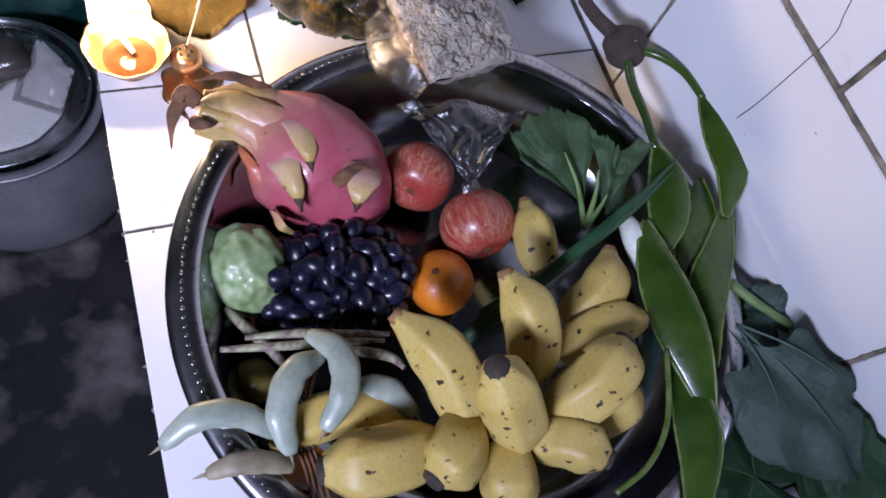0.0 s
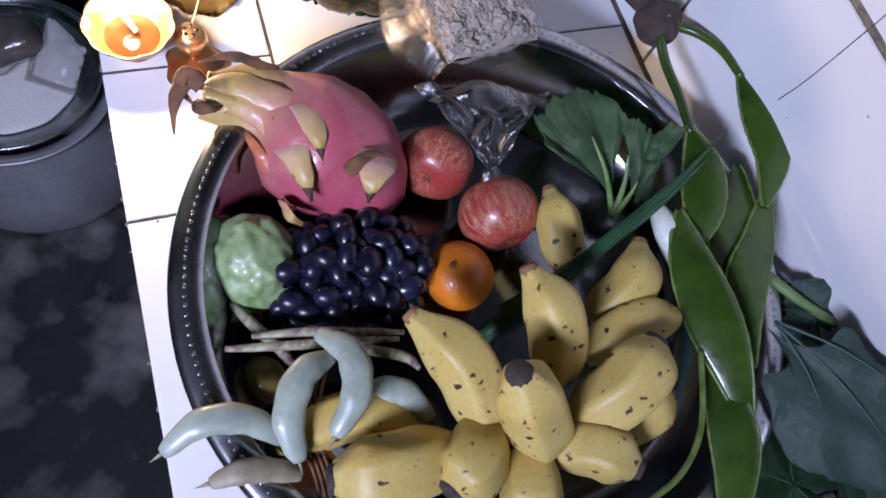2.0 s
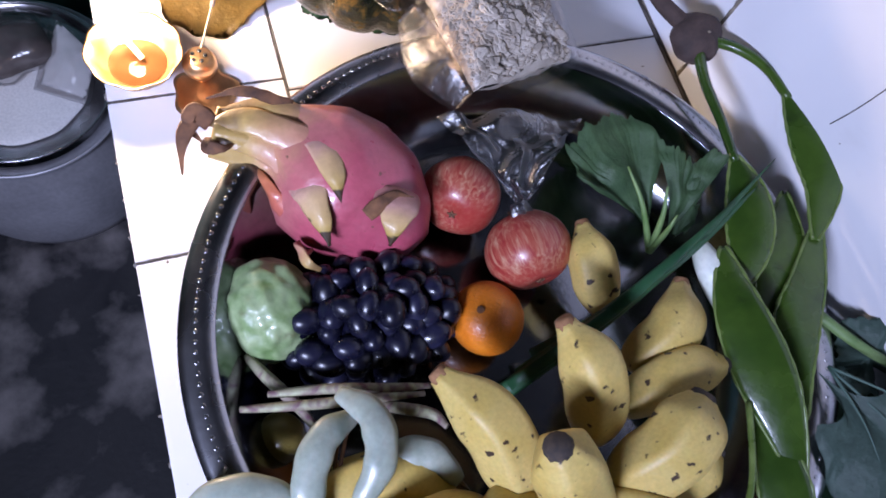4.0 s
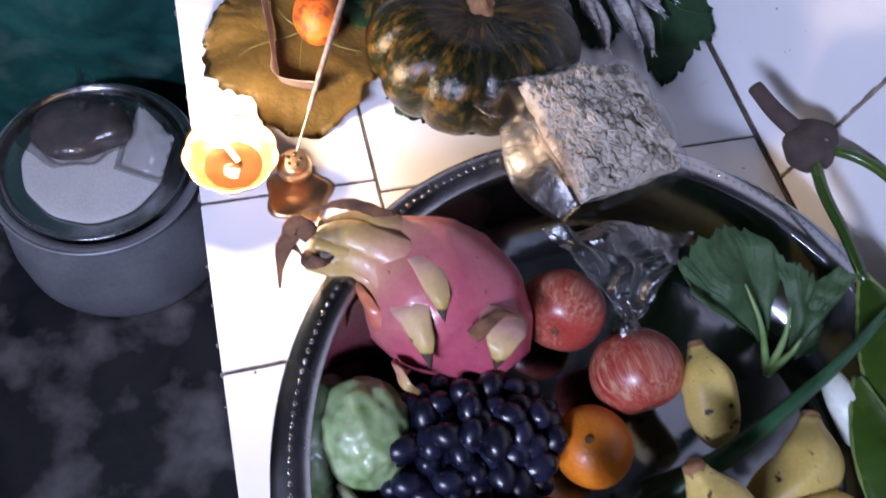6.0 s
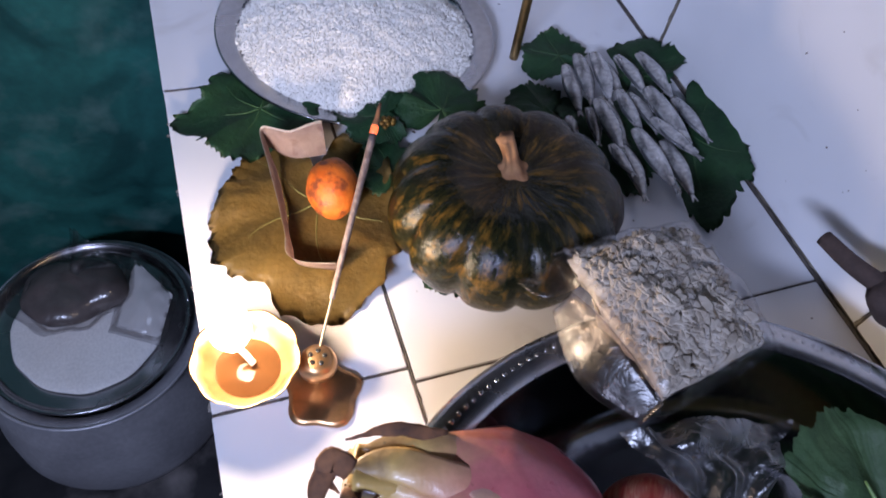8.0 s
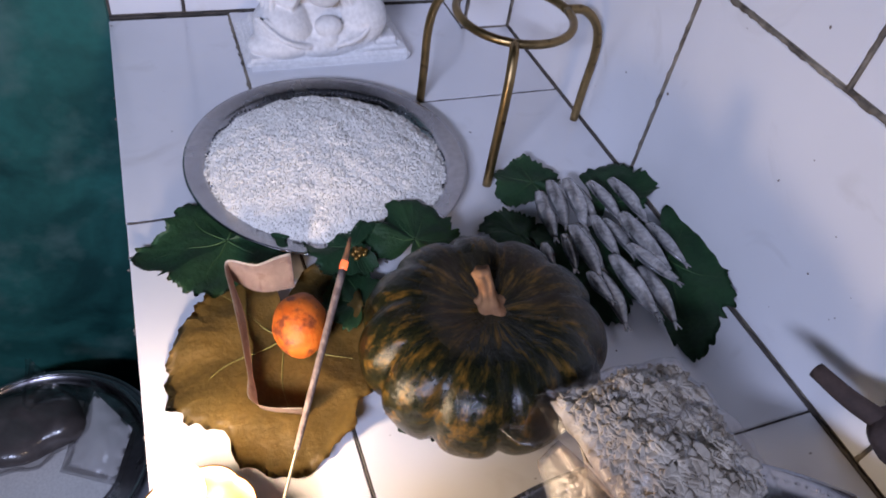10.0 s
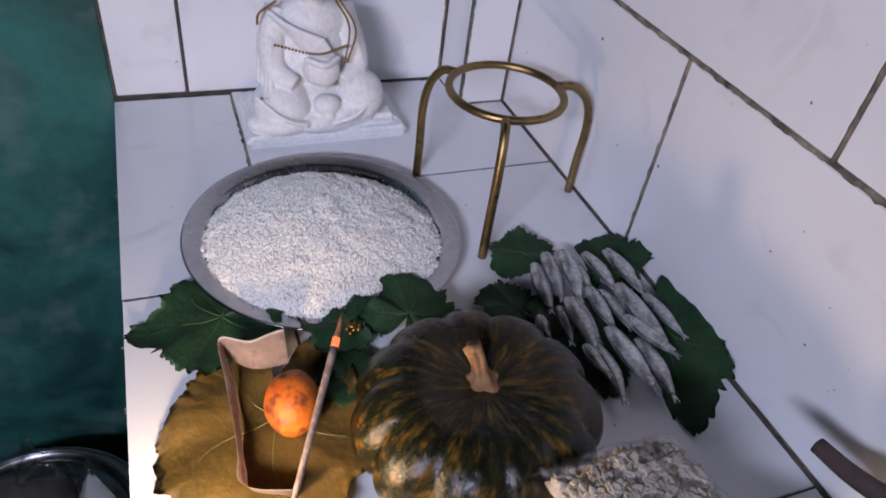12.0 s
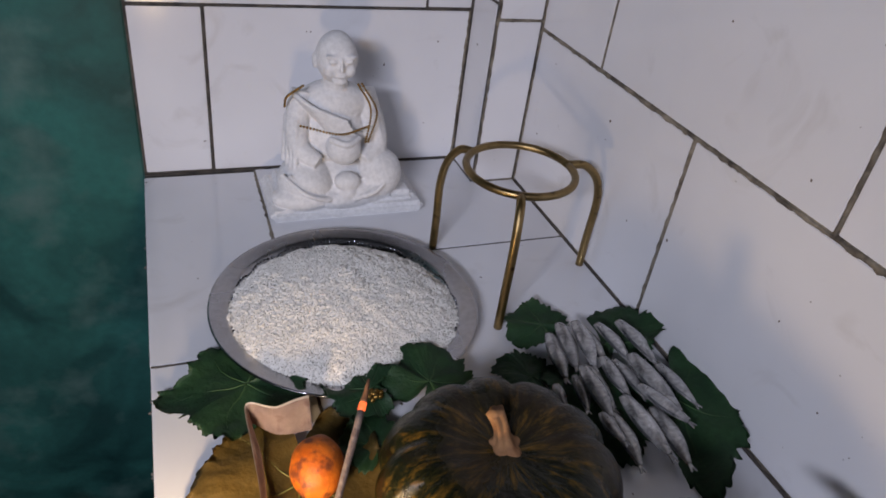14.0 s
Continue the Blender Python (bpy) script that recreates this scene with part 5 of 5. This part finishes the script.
for i in range(150):
    a = 2 * math.pi * i / 150
    q = 0.1405 + 0.0035 * abs(math.sin(a * 9))
    ball(bm, RC + Vector((q * math.cos(a), q * math.sin(a), 0.0125 + (q - 0.1405))), (0.0018, 0.0018, 0.0016), None, 0, 1, 6, 4)
tagged(part("stamped_dots", bm, STEEL, plate, "scalloped row of stamped dots"), kind="stuff")
HC = RC + Vector((-0.004, -0.012, 0.004))
heap = thing("rice_heap", HC, "heap of raw white rice grains spread over the plate", "rice")


def heap_z(x, y):
    q = math.hypot(x, y) / 0.140
    return 0.012 + 0.036 * max(0.0, 1 - q * q) ** 0.8 + 0.003 * noise.noise(Vector((x, y, 0)) * 40) + 0.0016 * noise.noise(Vector((x, y, 3)) * 110)


bm = bmesh.new()
ring0 = []
for k in range(1, 29):
    row = []
    for i in range(96):
        a = 2 * math.pi * i / 96
        q = k / 28 * (0.140 + 0.004 * noise.noise(Vector((math.cos(a) * 3, math.sin(a) * 3, 1))))
        x, y = q * math.cos(a), q * math.sin(a)
        row.append(bm.verts.new(HC + Vector((x, y, heap_z(x, y) - (0.008 if k == 28 else 0)))))
    ring0.append(row)
c0 = bm.verts.new(HC + Vector((0, 0, heap_z(0, 0))))
for i in range(96):
    bm.faces.new((c0, ring0[0][i], ring0[0][(i + 1) % 96]))
    for k in range(27):
        bm.faces.new((ring0[k][i], ring0[k + 1][i], ring0[k + 1][(i + 1) % 96], ring0[k][(i + 1) % 96]))
part("mound", bm, RICE, heap)
verts, faces = [], []
rg = random.Random(4)
for i in range(14000):
    a, q = rg.uniform(0, 2 * math.pi), 0.143 * math.sqrt(rg.random())
    x, y = q * math.cos(a), q * math.sin(a)
    p = HC + Vector((x, y, heap_z(x, y) + rg.uniform(-0.0005, 0.0009))) - ORIGIN[heap]
    h, ti = rg.uniform(0, 6.283), rg.gauss(0, 0.3)
    d = Vector((math.cos(h) * math.cos(ti), math.sin(h) * math.cos(ti), math.sin(ti)))
    s = d.cross(Vector((0, 0, 1))).normalized()
    u = s.cross(d)
    L, R_ = rg.uniform(0.0028, 0.0040), 0.00105
    n0 = len(verts)
    verts += [p - d * L] + [p + s * R_ * c + u * R_ * e - d * L * 0.3 for c, e in ((1, 0), (0, 1), (-1, 0), (0, -1))] + [p + s * R_ * c + u * R_ * e + d * L * 0.4 for c, e in ((1, 0), (0, 1), (-1, 0), (0, -1))] + [p + d * L]
    for k in range(4):
        k2 = (k + 1) % 4
        faces += [(n0, n0 + 1 + k2, n0 + 1 + k), (n0 + 1 + k, n0 + 1 + k2, n0 + 5 + k2, n0 + 5 + k), (n0 + 5 + k, n0 + 5 + k2, n0 + 9)]
me = bpy.data.meshes.new("loose_rice")
me.from_pydata(verts, [], faces)
me.materials.append(RICE)
gr = new("loose_rice", me)
gr.parent = heap
tagged(gr, "separate raw rice grains", kind="stuff")

# ---- brass tripod ring ----
TC = Vector((0.484, 1.086, 0.176))
stand = thing("brass_stand", (0.484, 1.086, 0), "tarnished brass tripod ring stand with three bent legs", "stand")
ring = [TC + Vector((0.072 * math.cos(2 * math.pi * i / 64), 0.072 * math.sin(2 * math.pi * i / 64), 0)) for i in range(65)]
part("ring", tube(bmesh.new(), ring, 0.0052, 12, 0), BRASS, stand)
for fx, fy in ((0.436, 0.982), (0.620, 1.092), (0.412, 1.175)):
    d = Vector((fx, fy, 0)) - Vector((TC.x, TC.y, 0))
    L = d.length
    d.normalize()
    base_ = Vector((TC.x, TC.y, 0))
    pts = [base_ + d * 0.074 + Vector((0, 0, 0.176)), base_ + d * (0.074 + 0.45 * (L - 0.074)) + Vector((0, 0, 0.172)), base_ + d * (0.074 + 0.85 * (L - 0.074)) + Vector((0, 0, 0.148)), base_ + d * (L + 0.001) + Vector((0, 0, 0.110)), base_ + d * L + Vector((0, 0, 0.05)), base_ + d * L + Vector((0, 0, 0.001))]
    part("leg", tube(bmesh.new(), pts, 0.0058, 12, 36), BRASS, stand)

# ---- small fish ----


def fish(a, b, z, k):
    """A small silvery fish from snout a to tail b, lying on its side."""
    a, b = Vector((*a, z)), Vector((*b, z - 0.004))
    b = a + (b - a) * 1.18
    d = b - a
    L = d.length
    d.normalize()
    s = d.cross(Vector((0, 0, 1))).normalized()
    bow = s * random.uniform(-0.003, 0.003)
    ob = thing("small_fish", a, "small silvery raw fish lying on leaves", "fish", "small fish on leaves")
    w_ = 0.0110 * min(1.25, max(0.8, L / 0.08))
    part("body", tube(bmesh.new(), [a, a + d * L * 0.45 + bow + Vector((0, 0, 0.002)), a + d * L * 0.86], lambda u: w_ * (0.22 + 0.78 * math.sin(math.pi * min(1, 0.10 + 0.80 * u)) ** 0.75) * (1 - 0.45 * u ** 3), 14, 20, 0.5), FISH, ob)
    part("back_stripe", tube(bmesh.new(), [a + d * L * 0.06 + s * w_ * 0.40 + Vector((0, 0, 0.0022)), a + d * L * 0.45 + bow + s * w_ * 0.86 + Vector((0, 0, 0.003)), a + d * L * 0.84 + s * w_ * 0.15 + Vector((0, 0, 0.001))], lambda u: 0.0023 * (0.5 + 0.5 * math.sin(math.pi * u)), 8, 14, 0.8), FISH_BACK, ob, "dark back")
    bm = bmesh.new()
    for sg in (1, -1):
        tube(bm, [a + d * L * 0.84, a + d * L * 0.92 + s * sg * 0.0015, a + d * L * 0.98 + s * sg * 0.0032], lambda u: 0.0026 * (1 - 0.5 * u), 6, 6, 0.2)
    part("tail_fin", bm, FISH, ob)
    e = a + d * 0.010 + s * 0.001 + Vector((0, 0, 0.0037))
    ey = part("eye", ball(bmesh.new(), e, (0.0023, 0.0023, 0.0011), None, 0, 1, 10, 6), EYE_WHITE, ob)
    part("pupil", ball(bmesh.new(), e + Vector((0, 0, 0.0007)), (0.0012, 0.0012, 0.0007), None, 0, 1, 8, 5), BLACK, ey)
    part("gill", tube(bmesh.new(), [a + d * 0.019 - s * w_ * 0.62 + Vector((0, 0, 0.0030)), a + d * 0.022 + Vector((0, 0, 0.0047)), a + d * 0.019 + s * w_ * 0.62 + Vector((0, 0, 0.0030))], 0.0006, 5, 8), DRY, ob)


FISHES = ((0.487, 0.939, 0.473, 0.867), (0.504, 0.948, 0.491, 0.877), (0.523, 0.941, 0.509, 0.868), (0.536, 0.941, 0.536, 0.880), (0.555, 0.937, 0.562, 0.872), (0.581, 0.930, 0.588, 0.857), (0.453, 0.855, 0.452, 0.826), (0.475, 0.854, 0.466, 0.807), (0.487, 0.860, 0.483, 0.787), (0.503, 0.872, 0.502, 0.806), (0.526, 0.876, 0.525, 0.813), (0.559, 0.866, 0.567, 0.775), (0.541, 0.873, 0.548, 0.816), (0.588, 0.849, 0.598, 0.786), (0.472, 0.790, 0.479, 0.751), (0.491, 0.797, 0.486, 0.728), (0.516, 0.811, 0.522, 0.729), (0.539, 0.818, 0.566, 0.759), (0.545, 0.792, 0.541, 0.717))
for k, (x0, y0, x1, y1) in enumerate(FISHES):
    fish((x0, y0), (x1, y1), 0.017 + 0.006 * (k % 3) + 0.004 * (k > 6), k)

# ---- seated plaster figure ----
SC = Vector((0.308, 1.335, 0.0))
bm = bmesh.new()
box(bm, (0.188, 1.275, 0.0), (0.432, 1.405, 0.020), 0.006)
box(bm, (0.200, 1.290, 0.012), (0.420, 1.400, 0.032), 0.008)
SH = Vector((-0.014, 0.0, 0.0))


def lump(x, y, z, rx, ry, rz, tilt=None, rough=0.05):
    ball(bm, SC + SH + Vector((x, y, z)), (rx, ry, rz), tilt, rough, 30, 28, 20)


lump(0.006, 0.012, 0.052, 0.080, 0.050, 0.034)
lump(-0.046, -0.014, 0.052, 0.044, 0.044, 0.034)
lump(-0.052, -0.030, 0.030, 0.050, 0.032, 0.020)
lump(0.068, -0.022, 0.060, 0.036, 0.038, 0.038)
lump(0.030, -0.030, 0.040, 0.052, 0.030, 0.018)
lump(0.012, -0.046, 0.060, 0.020, 0.016, 0.015)
lump(0.012, -0.054, 0.043, 0.013, 0.010, 0.012)
for sg in (-1, 1):
    tube(bm, [SC + SH + Vector((sg * 0.046, 0.014, 0.184)), SC + SH + Vector((sg * 0.056, 0.004, 0.145)), SC + SH + Vector((sg * 0.060 + 0.004, -0.012, 0.104)), SC + SH + Vector((sg * 0.034 + 0.004, -0.034, 0.088))], lambda u: 0.0165 - 0.005 * u + 0.004 * math.sin(math.pi * u), 14, 18)
    for k in range(4):
        tube(bm, [SC + SH + Vector((sg * (0.060 + 0.004 * k), -0.012 + 0.006 * k, 0.150)), SC + SH + Vector((sg * (0.066 + 0.004 * k) + 0.003, -0.022 + 0.008 * k, 0.112)), SC + SH + Vector((sg * (0.068 + 0.004 * k) + 0.003, -0.030 + 0.010 * k, 0.078))], 0.0042, 8, 12)
lump(0.002, 0.012, 0.115, 0.050, 0.038, 0.060)
lump(0, 0.014, 0.165, 0.054, 0.034, 0.034)
lump(0.008, -0.030, 0.108, 0.027, 0.024, 0.025)
tube(bm, [SC + SH + Vector((-0.016, -0.038, 0.128)), SC + SH + Vector((0.008, -0.052, 0.124)), SC + SH + Vector((0.030, -0.038, 0.128))], 0.0045, 10, 14)
tube(bm, [SC + SH + Vector((0, 0.010, 0.185)), SC + SH + Vector((0, 0.006, 0.205)), SC + SH + Vector((0, 0.004, 0.22))], 0.019, 14, 6)
lump(0, 0.002, 0.238, 0.030, 0.032, 0.038)
for sg in (-1, 1):
    lump(sg * 0.030, 0.008, 0.232, 0.004, 0.008, 0.012)
tube(bm, [SC + SH + Vector((0, -0.030, 0.246)), SC + SH + Vector((0, -0.034, 0.236)), SC + SH + Vector((0, -0.034, 0.228))], lambda u: 0.0020 + 0.0014 * u, 10, 8)
for sg in (-1, 1):
    lump(sg * 0.011, -0.0285, 0.241, 0.007, 0.004, 0.0035)
    lump(sg * 0.013, -0.0265, 0.2475, 0.010, 0.005, 0.0030)
    lump(sg * 0.013, -0.021, 0.226, 0.010, 0.008, 0.010)
lump(0, -0.0275, 0.2195, 0.008, 0.004, 0.0025)
lump(0, -0.022, 0.211, 0.011, 0.008, 0.007)
for k in range(6):
    tube(bm, [SC + SH + Vector((-0.066 + 0.006 * k, 0.005 - 0.003 * k, 0.186 - 0.006 * k)), SC + SH + Vector((-0.035 + 0.006 * k, -0.026, 0.170 - 0.008 * k)), SC + SH + Vector((0.012 + 0.004 * k, -0.030, 0.150 - 0.006 * k))], 0.0040, 8, 12)
for k in range(5):
    for sg in (-1, 1):
        tube(bm, [SC + SH + Vector((sg * (0.088 - 0.012 * k), -0.040, 0.075 - 0.003 * k)), SC + SH + Vector((sg * (0.055 - 0.008 * k), -0.066 + 0.003 * k, 0.052 - 0.004 * k)), SC + SH + Vector((sg * (0.020 - 0.004 * k), -0.062 + 0.003 * k, 0.036))], 0.0036, 8, 12)
tube(bm, [SC + SH + Vector((-0.06, -0.02, 0.03)), SC + SH + Vector((0, -0.05, 0.030)), SC + SH + Vector((0.08, -0.03, 0.030))], 0.014, 12, 14)
figure = alone("plaster_figure", bm, PLASTERWHITE, SC, "white plaster seated figure on a square base before the wall", "figurine")
rm = figure.modifiers.new("merge", "REMESH")
rm.mode, rm.voxel_size, rm.use_smooth_shade = "VOXEL", 0.0018, True
sm = figure.modifiers.new("soften", "SMOOTH")
sm.factor, sm.iterations = 0.5, 2
chain = thing("bead_chain", SC + Vector((0.02, -0.035, 0.15)), "thin gold bead chain draped over the plaster figure", "chain")
bead_mesh = bpy.data.meshes.new("bead")
bm = ball(bmesh.new(), (0, 0, 0), (0.0019, 0.0019, 0.0019), None, 0, 1, 7, 5)
bm.to_mesh(bead_mesh)
bm.free()
bead_mesh.materials.append(GOLD)
bead_mesh.shade_smooth()
for a_, b_, c_ in (((-0.055, -0.020, 0.142), (0.0, -0.037, 0.134), (0.045, -0.026, 0.140)), ((0.028, -0.022, 0.205), (0.046, -0.032, 0.17), (0.040, -0.036, 0.120)), ((0.034, -0.020, 0.205), (0.056, -0.030, 0.165), (0.044, -0.036, 0.120)), ((-0.075, 0.0, 0.165), (-0.073, -0.012, 0.185), (-0.050, -0.010, 0.200))):
    for q in glide([SC + SH + Vector(v) for v in (a_, b_, c_)], 26):
        bead = new("bead", bead_mesh)
        bead.parent = chain
        bead.location = q - ORIGIN[chain]

# ---- cooking pot on the floor ----
PC = Vector((-0.262, 1.192, 0.0))
pot = thing("cooking_pot", (PC.x, PC.y, FLOOR_Z), "large dull metal pot with a wide rim on dark floor", "pot")
zt = -0.77
pr = [(0.0006, FLOOR_Z + 0.001), (0.20, FLOOR_Z + 0.001), (0.236, FLOOR_Z + 0.02), (0.250, FLOOR_Z + 0.07), (0.246, FLOOR_Z + 0.15), (0.226, zt - 0.07), (0.208, zt - 0.03), (0.204, zt - 0.012), (0.216, zt), (0.219, zt + 0.003), (0.212, zt + 0.005), (0.190, zt - 0.004), (0.184, zt - 0.02), (0.184, FLOOR_Z + 0.05), (0.0006, FLOOR_Z + 0.04)]
part("body", lathe(bmesh.new(), pr, PC, 96), ALU, pot)
ringp = [PC + Vector((0.2165 * math.cos(2 * math.pi * i / 96), 0.2165 * math.sin(2 * math.pi * i / 96), zt + 0.004)) for i in range(97)]
part("rim", tube(bmesh.new(), ringp, 0.0042, 8, 0), ALU, pot, "rolled rim")
tray = thing("steel_tray", (PC.x, PC.y, zt), "shallow steel lid with a raised rim closing the pot", "lid")
pr = [(0.0006, 0.004), (0.176, 0.004), (0.185, 0.012), (0.190, 0.022), (0.195, 0.024), (0.197, 0.021), (0.190, 0.008), (0.182, -0.002), (0.0006, -0.002)]
part("dish", lathe(bmesh.new(), [(r, z + zt + 0.006) for r, z in pr], PC, 96), STEEL_DULL, tray)
ringp = [PC + Vector((0.1955 * math.cos(2 * math.pi * i / 96), 0.1955 * math.sin(2 * math.pi * i / 96), zt + 0.029)) for i in range(97)]
part("rim", tube(bmesh.new(), ringp, 0.0028, 8, 0), STEEL_DULL, tray, "bright rolled rim")
fl_ = alone("flour", lathe(bmesh.new(), [(0.0006, 0.016), (0.06, 0.0155), (0.11, 0.014), (0.138, 0.0115), (0.146, 0.008), (0.147, 0.0055), (0.0006, 0.0055)], PC + Vector((0, 0, zt + 0.006)), 72, lambda a, k: 1 + 0.012 * math.sin(3 * a) + 0.008 * math.sin(11 * a + 1)), WHITECLOTH, PC + Vector((0, 0, zt + 0.006)), "white flour spread in the steel lid", "flour")
sack = thing("knotted_bag", PC + Vector((-0.03, 0.07, zt + 0.02)), "knotted clear plastic bag with dark contents lying on flour", "plastic bag")
bm = ball(bmesh.new(), PC + Vector((-0.015, 0.070, zt + 0.048)), (0.106, 0.078, 0.034), None, 0.2, 14, 36, 22)
part("contents", bm, DARKFILL, sack)
bm = ball(bmesh.new(), PC + Vector((-0.015, 0.072, zt + 0.052)), (0.116, 0.090, 0.048), None, 0.35, 18, 40, 26)
part("film", bm, BAG_SHEEN, sack, "clear wrinkled film")
bm = tube(bmesh.new(), [PC + Vector((-0.005, 0.085, zt + 0.088)), PC + Vector((0.008, 0.095, zt + 0.105)), PC + Vector((0.040, 0.115, zt + 0.120))], lambda u: 0.010 + 0.050 * u * u, 30, 14, 0.5, facets=lambda a: 1 + 0.3 * math.sin(6 * a))
part("knot", bm, BAG_SHEEN, sack, "gathered knotted neck")
pack = thing("sugar_packet", PC + Vector((0.10, 0.04, zt + 0.03)), "small clear packet of white powder on the lid", "packet")
cs = [PC + Vector(v) for v in ((0.045, -0.030, zt + 0.032), (0.105, 0.120, zt + 0.062), (0.176, 0.010, zt + 0.052), (0.135, -0.085, zt + 0.034))]
bm = bmesh.new()
pillow(bm, cs, 0.012, 16, 0.004, 0.9, 5)
part("powder", bm, WHITECLOTH, pack)
bm = bmesh.new()
pillow(bm, cs, 0.016, 16, 0.006, 1.12, 6)
part("film", bm, BAG_SHEEN, pack, "clear film")
